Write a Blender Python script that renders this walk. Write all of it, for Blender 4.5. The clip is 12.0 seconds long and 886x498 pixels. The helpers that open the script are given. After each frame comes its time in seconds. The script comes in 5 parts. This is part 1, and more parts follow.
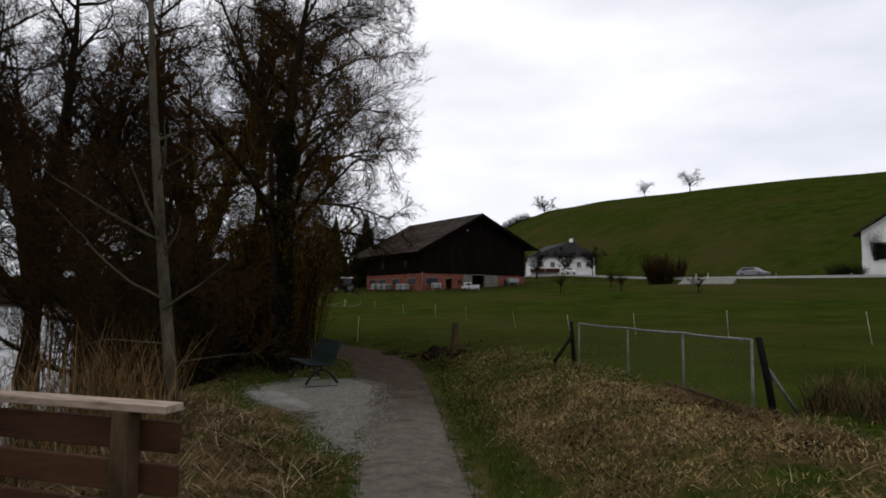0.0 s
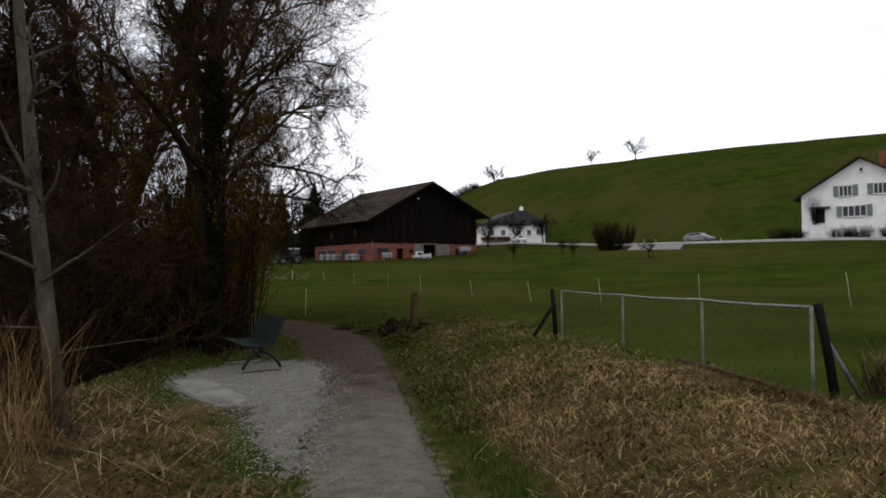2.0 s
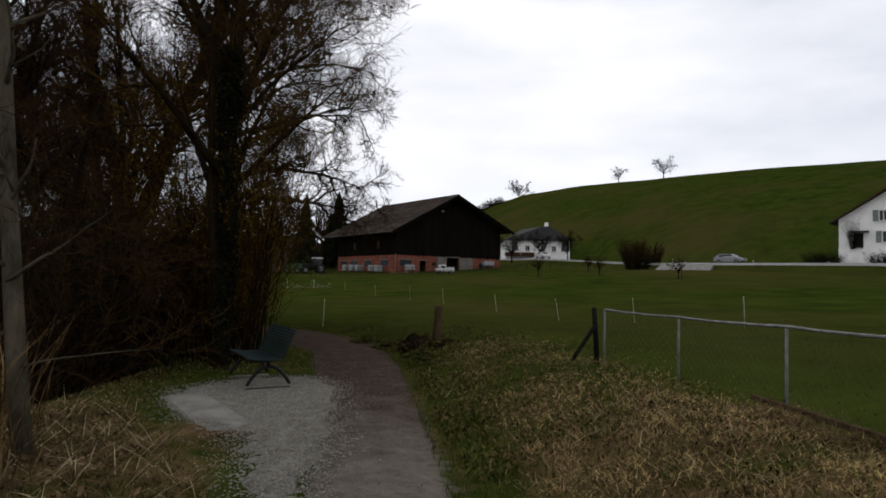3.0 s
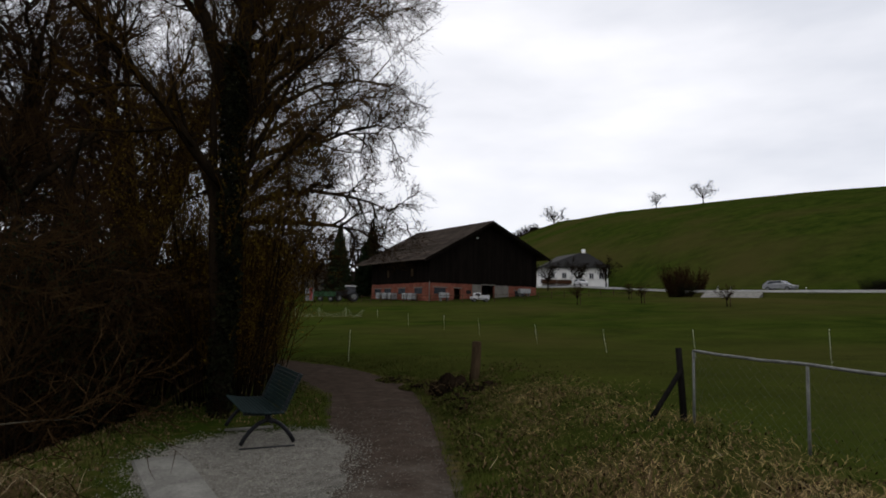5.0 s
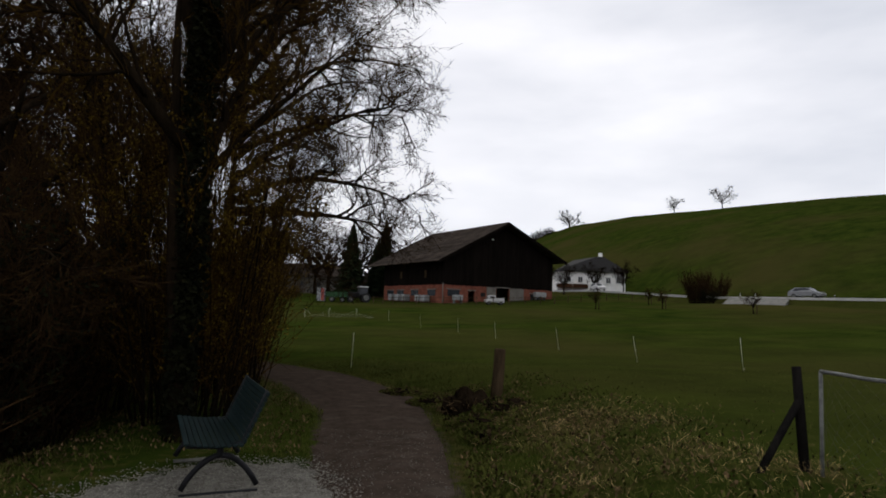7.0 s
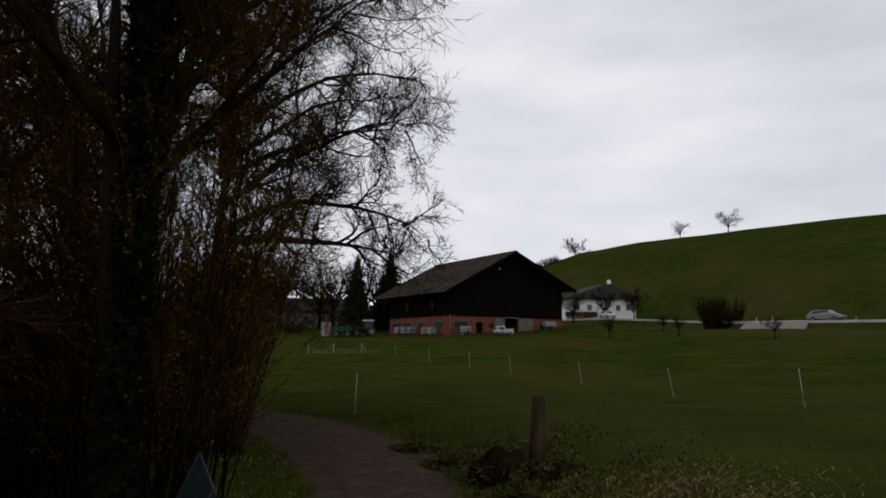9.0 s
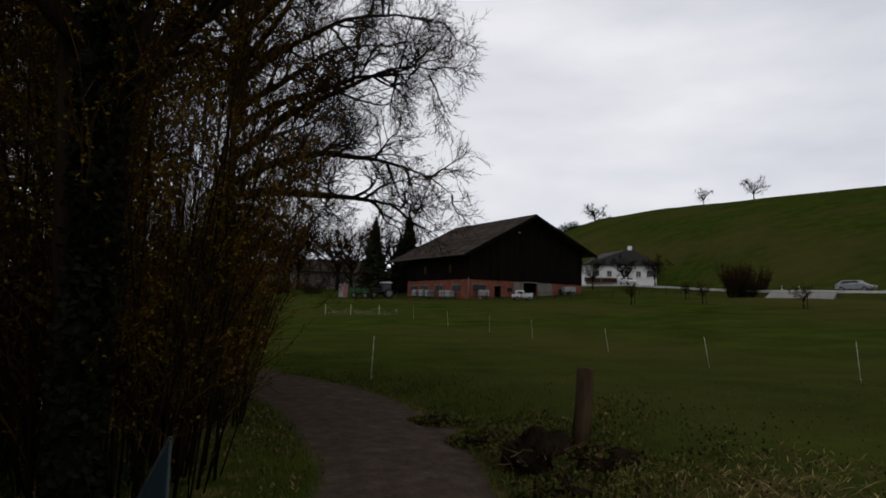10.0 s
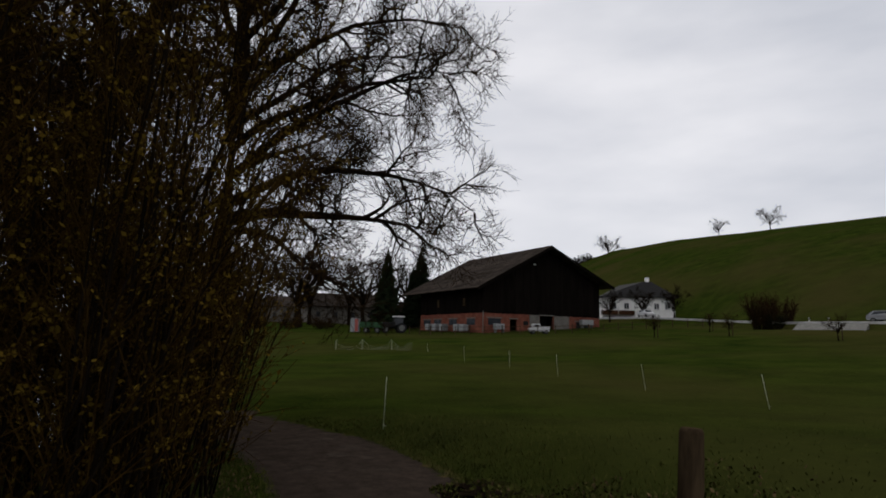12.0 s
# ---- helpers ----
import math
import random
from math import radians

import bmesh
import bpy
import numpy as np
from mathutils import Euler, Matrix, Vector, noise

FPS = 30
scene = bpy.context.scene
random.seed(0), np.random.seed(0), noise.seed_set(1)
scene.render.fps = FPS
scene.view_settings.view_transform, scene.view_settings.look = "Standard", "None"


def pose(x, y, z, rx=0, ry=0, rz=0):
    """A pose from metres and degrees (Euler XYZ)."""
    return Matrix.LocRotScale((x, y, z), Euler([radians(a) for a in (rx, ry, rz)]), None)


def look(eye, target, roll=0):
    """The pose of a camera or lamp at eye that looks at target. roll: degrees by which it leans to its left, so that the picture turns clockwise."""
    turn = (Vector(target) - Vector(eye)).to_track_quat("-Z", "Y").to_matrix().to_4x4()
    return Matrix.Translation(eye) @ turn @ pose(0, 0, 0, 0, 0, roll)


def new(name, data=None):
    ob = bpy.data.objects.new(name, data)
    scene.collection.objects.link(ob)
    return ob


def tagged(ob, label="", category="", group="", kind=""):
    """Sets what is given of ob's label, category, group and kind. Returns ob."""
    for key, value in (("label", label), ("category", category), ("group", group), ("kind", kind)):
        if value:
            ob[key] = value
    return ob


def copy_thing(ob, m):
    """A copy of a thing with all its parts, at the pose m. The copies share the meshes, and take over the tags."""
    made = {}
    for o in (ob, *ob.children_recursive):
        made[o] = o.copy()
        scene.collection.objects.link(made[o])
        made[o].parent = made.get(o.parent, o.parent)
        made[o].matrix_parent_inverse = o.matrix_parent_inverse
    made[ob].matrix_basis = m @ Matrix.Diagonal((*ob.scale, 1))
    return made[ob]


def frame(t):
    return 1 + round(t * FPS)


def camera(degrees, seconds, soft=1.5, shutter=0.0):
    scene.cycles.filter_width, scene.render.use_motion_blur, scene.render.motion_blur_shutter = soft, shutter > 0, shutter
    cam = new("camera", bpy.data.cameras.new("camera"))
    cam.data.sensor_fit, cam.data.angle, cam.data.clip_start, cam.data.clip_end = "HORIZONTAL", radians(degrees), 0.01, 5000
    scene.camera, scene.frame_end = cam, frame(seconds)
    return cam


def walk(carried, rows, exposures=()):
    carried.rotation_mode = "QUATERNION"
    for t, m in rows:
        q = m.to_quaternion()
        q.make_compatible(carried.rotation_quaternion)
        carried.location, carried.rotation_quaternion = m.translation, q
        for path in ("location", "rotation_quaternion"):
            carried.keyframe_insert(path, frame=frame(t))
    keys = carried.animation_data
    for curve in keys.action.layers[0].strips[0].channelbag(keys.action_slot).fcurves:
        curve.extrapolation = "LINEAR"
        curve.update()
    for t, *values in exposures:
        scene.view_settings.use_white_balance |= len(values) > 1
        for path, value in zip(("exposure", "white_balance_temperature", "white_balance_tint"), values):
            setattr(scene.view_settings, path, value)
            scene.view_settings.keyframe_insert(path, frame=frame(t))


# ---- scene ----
cam = camera(71.4, 12.0, soft=1.8)
# seconds, eye (x, y, z), yaw to the left, pitch up, lean to the left
ROWS = [
    (0.0, 0.000, 0.000, 1.480, 0.00, 4.60, 0.20),
    (0.5, -0.055, 0.473, 1.451, -4.09, 0.60, 1.29),
    (1.0, -0.024, 0.900, 1.382, -2.26, 1.20, -1.00),
    (1.5, -0.129, 1.337, 1.394, -3.82, 1.11, 0.67),
    (2.0, -0.183, 1.750, 1.421, -4.67, 1.78, -0.79),
    (2.5, -0.181, 2.262, 1.421, -1.39, 3.84, -0.44),
    (3.0, -0.203, 2.776, 1.385, -2.54, 3.07, 1.02),
    (3.5, -0.255, 3.164, 1.414, -2.80, 5.94, 0.43),
    (5.5, -0.190, 5.126, 1.445, 1.27, 5.13, 1.14),
    (6.0, -0.258, 5.660, 1.424, 0.59, 3.84, 1.57),
    (6.5, -0.217, 6.140, 1.408, 2.01, 6.20, 1.21),
    (7.0, -0.278, 6.606, 1.397, 2.00, 5.82, 1.91),
    (7.5, -0.379, 7.062, 1.417, 0.42, 6.54, 0.08),
    (9.5, -0.631, 9.119, 1.484, 3.29, 8.89, 1.05),
    (10.0, -0.750, 9.721, 1.456, 4.10, 5.34, 1.60),
    (10.5, -0.830, 10.207, 1.451, 5.52, 8.40, 2.04),
    (11.0, -0.885, 10.768, 1.510, 5.01, 8.41, 2.56),
    (11.5, -1.045, 11.268, 1.483, 2.38, 6.63, 1.49),
    (12.0, -1.105, 11.648, 1.451, 5.29, 8.47, 1.25),
]


def carried_pose(x, y, z, yaw, pitch, lean):
    ya, pi = radians(yaw), radians(pitch)
    ahead = Vector((-math.sin(ya) * math.cos(pi), math.cos(ya) * math.cos(pi), math.sin(pi)))
    eye = Vector((x, y, z))
    return look(eye, eye + ahead, lean)


EXPOSURES = [(0.0, -0.2), (0.5, 0.3), (1.0, 0.45), (1.5, 0.45), (2.0, 0.2), (2.5, -0.08), (3.5, -0.2), (5.5, -0.25), (6.0, -0.1), (6.5, -0.28), (7.5, -0.28), (9.5, -0.6), (10.2, -0.5), (11.0, -0.35), (12.0, -0.58)]
walk(cam, [(r[0], carried_pose(*r[1:])) for r in ROWS], EXPOSURES)

# ---- light: an overcast sky, with a weak, wide sun behind the cloud ----
SUN_EL, SUN_ROT = radians(38), radians(200)
world = bpy.data.worlds.new("overcast_sky")
scene.world = world
world.use_nodes = True
wn, wl = world.node_tree.nodes, world.node_tree.links
wn.clear()
w_out = wn.new("ShaderNodeOutputWorld")
w_bg = wn.new("ShaderNodeBackground")
w_sky = wn.new("ShaderNodeTexSky")
w_sky.sky_type, w_sky.sun_disc = "NISHITA", False
w_sky.sun_elevation, w_sky.sun_rotation = SUN_EL, SUN_ROT
w_tc = wn.new("ShaderNodeTexCoord")
w_map = wn.new("ShaderNodeMapping")
w_map.inputs["Scale"].default_value = (1.0, 1.0, 3.2)
w_noise = wn.new("ShaderNodeTexNoise")
w_noise.inputs["Scale"].default_value, w_noise.inputs["Detail"].default_value = 2.1, 5.0
w_noise.inputs["Roughness"].default_value = 0.5
w_ramp = wn.new("ShaderNodeValToRGB")
w_ramp.color_ramp.elements[0].position, w_ramp.color_ramp.elements[0].color = 0.30, (7.2, 7.4, 8.1, 1)
w_ramp.color_ramp.elements[1].position, w_ramp.color_ramp.elements[1].color = 0.62, (10.2, 10.15, 10.6, 1)
w_mix = wn.new("ShaderNodeMix")
w_mix.data_type = "RGBA"
w_mix.inputs["Factor"].default_value = 0.93
wl.new(w_tc.outputs["Generated"], w_map.inputs["Vector"])
wl.new(w_map.outputs["Vector"], w_noise.inputs["Vector"])
wl.new(w_noise.outputs["Fac"], w_ramp.inputs["Fac"])
wl.new(w_sky.outputs["Color"], w_mix.inputs["A"])
wl.new(w_ramp.outputs["Color"], w_mix.inputs["B"])
wl.new(w_mix.outputs["Result"], w_bg.inputs["Color"])
w_bg.inputs["Strength"].default_value = 0.125
wl.new(w_bg.outputs["Background"], w_out.inputs["Surface"])

sun_data = bpy.data.lights.new("sun", "SUN")
sun_data.energy, sun_data.angle, sun_data.color = 0.5, radians(20), (1.0, 0.96, 0.9)
sun = new("sun", sun_data)
sun.matrix_world = pose(0, 0, 60, 52, 0, 160)


# ---- materials ----
def surf(name, dark, light, scale=6.0, rough=0.85, bump=0.3, fine=9.0, metal=0.0, spread=0.0, stretch=(1, 1, 1), spec=0.1, world_space=False, attr=None, attr_cols=None, broad=None, earth=False):
    """A surface of two tones that vary at two scales, with a fine relief."""
    m = bpy.data.materials.new(name)
    m.use_nodes = True
    n, l = m.node_tree.nodes, m.node_tree.links
    b = n["Principled BSDF"]
    b.inputs["Roughness"].default_value, b.inputs["Metallic"].default_value = rough, metal
    b.inputs["Specular IOR Level"].default_value = spec
    if world_space:
        src = n.new("ShaderNodeNewGeometry").outputs["Position"]
    else:
        src = n.new("ShaderNodeTexCoord").outputs["Object"]
    mp = n.new("ShaderNodeMapping")
    mp.inputs["Scale"].default_value = stretch
    l.new(src, mp.inputs["Vector"])
    n1, n2 = n.new("ShaderNodeTexNoise"), n.new("ShaderNodeTexNoise")
    for node, s, d in ((n1, scale, 4), (n2, scale * fine, 6)):
        node.inputs["Scale"].default_value, node.inputs["Detail"].default_value = s, d
        node.inputs["Roughness"].default_value = 0.6
        l.new(mp.outputs["Vector"], node.inputs["Vector"])
    ad = n.new("ShaderNodeMath")
    ad.operation = "MULTIPLY_ADD"
    l.new(n2.outputs["Fac"], ad.inputs[0])
    ad.inputs[1].default_value = 0.55
    l.new(n1.outputs["Fac"], ad.inputs[2])
    rg = n.new("ShaderNodeMapRange")
    rg.inputs["From Min"].default_value, rg.inputs["From Max"].default_value = 0.52, 1.02
    l.new(ad.outputs[0], rg.inputs["Value"])
    fac = rg.outputs["Result"]
    if spread:
        oi, ge = n.new("ShaderNodeObjectInfo"), n.new("ShaderNodeNewGeometry")
        s1 = n.new("ShaderNodeMath")
        s1.operation = "ADD"
        l.new(oi.outputs["Random"], s1.inputs[0])
        l.new(ge.outputs["Random Per Island"], s1.inputs[1])
        s2 = n.new("ShaderNodeMath")
        s2.operation = "MULTIPLY_ADD"
        l.new(s1.outputs[0], s2.inputs[0])
        s2.inputs[1].default_value = spread
        l.new(fac, s2.inputs[2])
        s3 = n.new("ShaderNodeMath")
        s3.operation = "SUBTRACT"
        s3.use_clamp = True
        l.new(s2.outputs[0], s3.inputs[0])
        s3.inputs[1].default_value = spread
        fac = s3.outputs[0]
    mx = n.new("ShaderNodeMix")
    mx.data_type = "RGBA"
    mx.inputs["A"].default_value, mx.inputs["B"].default_value = (*dark, 1), (*light, 1)
    l.new(fac, mx.inputs["Factor"])
    col = mx.outputs["Result"]
    if broad:
        n3 = n.new("ShaderNodeTexNoise")
        n3.inputs["Scale"].default_value, n3.inputs["Detail"].default_value = broad[0], 4
        l.new(mp.outputs["Vector"], n3.inputs["Vector"])
        r3 = n.new("ShaderNodeMapRange")
        r3.inputs["From Min"].default_value, r3.inputs["From Max"].default_value = 0.42, 0.66
        r3.inputs["To Max"].default_value = 0.78
        l.new(n3.outputs["Fac"], r3.inputs["Value"])
        m4 = n.new("ShaderNodeMix")
        m4.data_type = "RGBA"
        m4.inputs["B"].default_value = (*broad[1], 1)
        l.new(r3.outputs["Result"], m4.inputs["Factor"])
        l.new(col, m4.inputs["A"])
        col = m4.outputs["Result"]
    if attr:
        m2 = n.new("ShaderNodeMix")
        m2.data_type = "RGBA"
        m2.inputs["A"].default_value, m2.inputs["B"].default_value = (*attr_cols[0], 1), (*attr_cols[1], 1)
        l.new(fac, m2.inputs["Factor"])
        at = n.new("ShaderNodeAttribute")
        at.attribute_name = attr
        soft = n.new("ShaderNodeMath")
        soft.operation = "MULTIPLY_ADD"
        l.new(n2.outputs["Fac"], soft.inputs[0])
        soft.inputs[1].default_value = 0.9
        l.new(at.outputs["Fac"], soft.inputs[2])
        cl = n.new("ShaderNodeMapRange")
        cl.inputs["From Min"].default_value, cl.inputs["From Max"].default_value = 0.65, 1.15
        l.new(soft.outputs[0], cl.inputs["Value"])
        m3 = n.new("ShaderNodeMix")
        m3.data_type = "RGBA"
        l.new(cl.outputs["Result"], m3.inputs["Factor"])
        l.new(col, m3.inputs["A"])
        l.new(m2.outputs["Result"], m3.inputs["B"])
        col = m3.outputs["Result"]
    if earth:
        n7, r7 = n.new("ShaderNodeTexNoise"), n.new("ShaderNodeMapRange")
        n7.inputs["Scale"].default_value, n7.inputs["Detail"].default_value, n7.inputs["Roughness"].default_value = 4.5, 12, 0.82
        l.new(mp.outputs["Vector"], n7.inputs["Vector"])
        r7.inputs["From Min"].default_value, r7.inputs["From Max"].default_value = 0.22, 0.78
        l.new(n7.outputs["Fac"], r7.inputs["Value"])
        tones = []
        for lo, hi in (EARTH, BROWN_SHADED):
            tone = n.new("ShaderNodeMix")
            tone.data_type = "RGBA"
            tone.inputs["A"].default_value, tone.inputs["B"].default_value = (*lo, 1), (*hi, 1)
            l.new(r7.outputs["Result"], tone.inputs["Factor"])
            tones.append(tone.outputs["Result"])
        # browner and darker up the path: tree shade is part of this colour
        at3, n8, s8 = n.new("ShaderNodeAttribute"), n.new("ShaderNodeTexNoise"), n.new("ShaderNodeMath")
        at3.attribute_name = "shaded_brown"
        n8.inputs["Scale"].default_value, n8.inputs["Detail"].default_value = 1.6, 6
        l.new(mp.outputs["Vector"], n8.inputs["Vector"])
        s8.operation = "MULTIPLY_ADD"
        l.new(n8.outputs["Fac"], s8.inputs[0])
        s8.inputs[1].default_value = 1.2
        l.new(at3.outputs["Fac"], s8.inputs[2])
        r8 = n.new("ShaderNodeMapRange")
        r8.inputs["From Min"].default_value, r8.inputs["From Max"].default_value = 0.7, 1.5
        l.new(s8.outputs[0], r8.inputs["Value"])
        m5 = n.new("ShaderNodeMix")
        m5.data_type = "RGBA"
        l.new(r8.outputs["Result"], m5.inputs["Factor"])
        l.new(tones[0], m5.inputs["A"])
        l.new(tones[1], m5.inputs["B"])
        at2 = n.new("ShaderNodeAttribute")
        at2.attribute_name = "earth"
        n6 = n.new("ShaderNodeTexNoise")
        n6.inputs["Scale"].default_value, n6.inputs["Detail"].default_value = 7.0, 8
        l.new(mp.outputs["Vector"], n6.inputs["Vector"])
        s6 = n.new("ShaderNodeMath")
        s6.operation = "MULTIPLY_ADD"
        l.new(n6.outputs["Fac"], s6.inputs[0])
        s6.inputs[1].default_value = 1.3
        l.new(at2.outputs["Fac"], s6.inputs[2])
        r6 = n.new("ShaderNodeMapRange")
        r6.inputs["From Min"].default_value, r6.inputs["From Max"].default_value = 1.02, 1.28
        l.new(s6.outputs[0], r6.inputs["Value"])
        m6 = n.new("ShaderNodeMix")
        m6.data_type = "RGBA"
        l.new(r6.outputs["Result"], m6.inputs["Factor"])
        l.new(col, m6.inputs["A"])
        l.new(m5.outputs["Result"], m6.inputs["B"])
        col = m6.outputs["Result"]
    l.new(col, b.inputs["Base Color"])
    if bump:
        bp = n.new("ShaderNodeBump")
        bp.inputs["Strength"].default_value, bp.inputs["Distance"].default_value = bump, 0.02
        l.new(ad.outputs[0], bp.inputs["Height"])
        l.new(bp.outputs["Normal"], b.inputs["Normal"])
    return m


# trodden earth: grey and gritty on the open stretch, brown beyond the bench, where the trees' shade is put into the
# colour too
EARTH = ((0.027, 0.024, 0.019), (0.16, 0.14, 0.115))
BROWN_SHADED = ((0.012, 0.0092, 0.007), (0.07, 0.052, 0.04))
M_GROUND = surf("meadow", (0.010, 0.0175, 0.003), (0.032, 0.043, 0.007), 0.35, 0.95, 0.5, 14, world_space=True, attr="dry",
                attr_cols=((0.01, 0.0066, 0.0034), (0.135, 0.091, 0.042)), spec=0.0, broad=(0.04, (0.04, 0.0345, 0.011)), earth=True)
M_GRAVEL = surf("pale_gravel", (0.035, 0.032, 0.025), (0.15, 0.141, 0.118), 5.0, 0.9, 0.6, 12, world_space=True, spec=0.2)
M_STONE = surf("pebble", (0.04, 0.037, 0.03), (0.21, 0.198, 0.168), 20, 0.85, 0.2, 4, spread=0.5)
M_CONCRETE = surf("weathered_concrete", (0.07, 0.068, 0.058), (0.2, 0.193, 0.172), 2.0, 0.9, 0.3, 14)
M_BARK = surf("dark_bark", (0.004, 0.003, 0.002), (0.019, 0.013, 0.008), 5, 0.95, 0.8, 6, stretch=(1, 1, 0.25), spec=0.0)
M_BARK_PALE = surf("grey_green_bark", (0.025, 0.022, 0.015), (0.085, 0.074, 0.052), 5, 0.9, 0.6, 6, stretch=(1, 1, 0.3), spec=0.0)
M_TWIG = surf("brown_twig", (0.007, 0.0042, 0.002), (0.042, 0.024, 0.011), 3, 0.9, 0, 4, spec=0.0)
M_TWIG_GOLD = surf("ochre_twig", (0.012, 0.0068, 0.002), (0.066, 0.037, 0.008), 2, 0.9, 0, 5, spread=0.3, spec=0.0)
M_LEAF_GOLD = surf("ochre_bud_leaf", (0.038, 0.025, 0.004), (0.155, 0.098, 0.015), 2, 0.8, 0, 5, spread=0.4, spec=0.0)
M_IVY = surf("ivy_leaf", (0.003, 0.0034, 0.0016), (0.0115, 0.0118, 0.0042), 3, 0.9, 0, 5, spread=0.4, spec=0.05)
M_REED = surf("dry_reed", (0.035, 0.021, 0.008), (0.26, 0.172, 0.075), 2, 0.8, 0, 5, spread=0.45, spec=0.0)
M_STRAW = surf("straw_litter", (0.03, 0.02, 0.009), (0.48, 0.345, 0.155), 1.3, 0.85, 0, 8, spread=0.55, spec=0.0)
M_STALK = surf("pale_stalk", (0.1, 0.078, 0.042), (0.52, 0.43, 0.26), 1.5, 0.8, 0, 6, spread=0.5, spec=0.0)
M_LITTER = surf("brown_litter", (0.005, 0.0033, 0.0018), (0.135, 0.09, 0.045), 1.3, 0.9, 0, 8, spread=0.5, spec=0.0)
M_GRASS = surf("grass_blade", (0.019, 0.0245, 0.006), (0.068, 0.071, 0.017), 0.6, 0.85, 0, 10, spread=0.4, spec=0.0)
M_WOOD_DARK = surf("dark_barn_board", (0.003, 0.0025, 0.002), (0.009, 0.007, 0.006), 1.4, 0.9, 0.4, 8, stretch=(1, 1, 0.15), spread=0.5, spec=0.0)
M_BRICK = surf("red_brick", (0.08, 0.026, 0.018), (0.2, 0.075, 0.05), 1.0, 0.9, 0.3, 10, spread=0.3, spec=0.0)
M_PLASTER_GREY = surf("grey_plaster", (0.08, 0.073, 0.063), (0.16, 0.148, 0.13), 0.8, 0.9, 0.2, 9)
M_ROOF = surf("brown_roof_tile", (0.022, 0.018, 0.015), (0.062, 0.05, 0.041), 0.6, 0.9, 0.4, 12, spread=0.35, spec=0.0)
M_WHITE = surf("white_render", (0.62, 0.61, 0.58), (0.8, 0.79, 0.77), 0.7, 0.85, 0.15, 10)
M_WHITE_PAINT = surf("white_paint", (0.4, 0.4, 0.38), (0.66, 0.66, 0.63), 3, 0.6, 0.05, 6)
M_BLACK = surf("black_void_paint", (0.006, 0.006, 0.006), (0.016, 0.015, 0.014), 3, 0.7, 0.1, 6)
M_GLASS = surf("dark_window_glass", (0.012, 0.014, 0.017), (0.03, 0.034, 0.04), 1, 0.2, 0, 3, spec=0.3)
M_SHUTTER = surf("grey_green_shutter", (0.10, 0.125, 0.105), (0.19, 0.22, 0.19), 2, 0.7, 0.1, 8)
M_ASPHALT = surf("pale_road", (0.075, 0.075, 0.072), (0.14, 0.139, 0.134), 0.5, 0.9, 0.1, 14, world_space=True)
M_KERB = surf("pale_kerb", (0.32, 0.315, 0.3), (0.46, 0.455, 0.44), 0.8, 0.9, 0.1, 10, world_space=True)
M_GALV = surf("galvanised_tube", (0.05, 0.052, 0.048), (0.18, 0.182, 0.168), 9, 0.5, 0.1, 5, metal=0.0)
M_POST = surf("old_post_wood", (0.018, 0.012, 0.007), (0.076, 0.053, 0.03), 6, 0.95, 0.7, 6, stretch=(1, 1, 0.2), spec=0.0)
M_POST_BLACK = surf("tarred_post", (0.004, 0.004, 0.004), (0.017, 0.015, 0.013), 6, 0.95, 0.6, 6, stretch=(1, 1, 0.2), spec=0.0)
M_RAILWOOD = surf("stained_brown_board", (0.019, 0.0085, 0.004), (0.064, 0.028, 0.0125), 3, 0.75, 0.5, 9, stretch=(0.2, 1, 1), spread=0.2)
M_RAILTOP = surf("weathered_top_board", (0.1, 0.073, 0.052), (0.4, 0.31, 0.24), 4, 0.8, 0.5, 8, stretch=(0.15, 1, 1))
M_BENCH = surf("dark_teal_paint", (0.004, 0.009, 0.009), (0.011, 0.021, 0.022), 4, 0.5, 0.2, 7, stretch=(0.3, 1, 1), spread=0.2)
M_IRON = surf("black_cast_iron", (0.008, 0.008, 0.009), (0.022, 0.022, 0.024), 8, 0.55, 0.2, 5, metal=0.3)
M_SPRUCE = surf("spruce_needles", (0.008, 0.014, 0.007), (0.026, 0.036, 0.016), 1, 0.9, 0, 6, spread=0.4, spec=0.0)
M_FARWOOD = surf("far_bare_wood", (0.016, 0.013, 0.011), (0.045, 0.036, 0.03), 0.08, 1.0, 0, 14, world_space=True, spec=0.0)
M_PLASTIC = surf("white_stake_plastic", (0.3, 0.32, 0.22), (0.5, 0.52, 0.4), 6, 0.6, 0, 3)
M_WIRE = surf("thin_wire", (0.05, 0.05, 0.046), (0.11, 0.11, 0.1), 6, 0.6, 0, 3, metal=0.4)


def water_material():
    m = bpy.data.materials.new("lake_water")
    m.use_nodes = True
    n, l = m.node_tree.nodes, m.node_tree.links
    b = n["Principled BSDF"]
    b.inputs["Base Color"].default_value = (0.02, 0.024, 0.022, 1)
    b.inputs["Roughness"].default_value, b.inputs["IOR"].default_value = 0.06, 1.33
    g, w, bp = n.new("ShaderNodeNewGeometry"), n.new("ShaderNodeTexNoise"), n.new("ShaderNodeBump")
    mp = n.new("ShaderNodeMapping")
    mp.inputs["Scale"].default_value = (1.2, 3.0, 1)
    l.new(g.outputs["Position"], mp.inputs["Vector"])
    l.new(mp.outputs["Vector"], w.inputs["Vector"])
    w.inputs["Scale"].default_value, w.inputs["Detail"].default_value = 1.6, 4
    bp.inputs["Strength"].default_value, bp.inputs["Distance"].default_value = 0.5, 0.05
    l.new(w.outputs["Fac"], bp.inputs["Height"])
    l.new(bp.outputs["Normal"], b.inputs["Normal"])
    return m


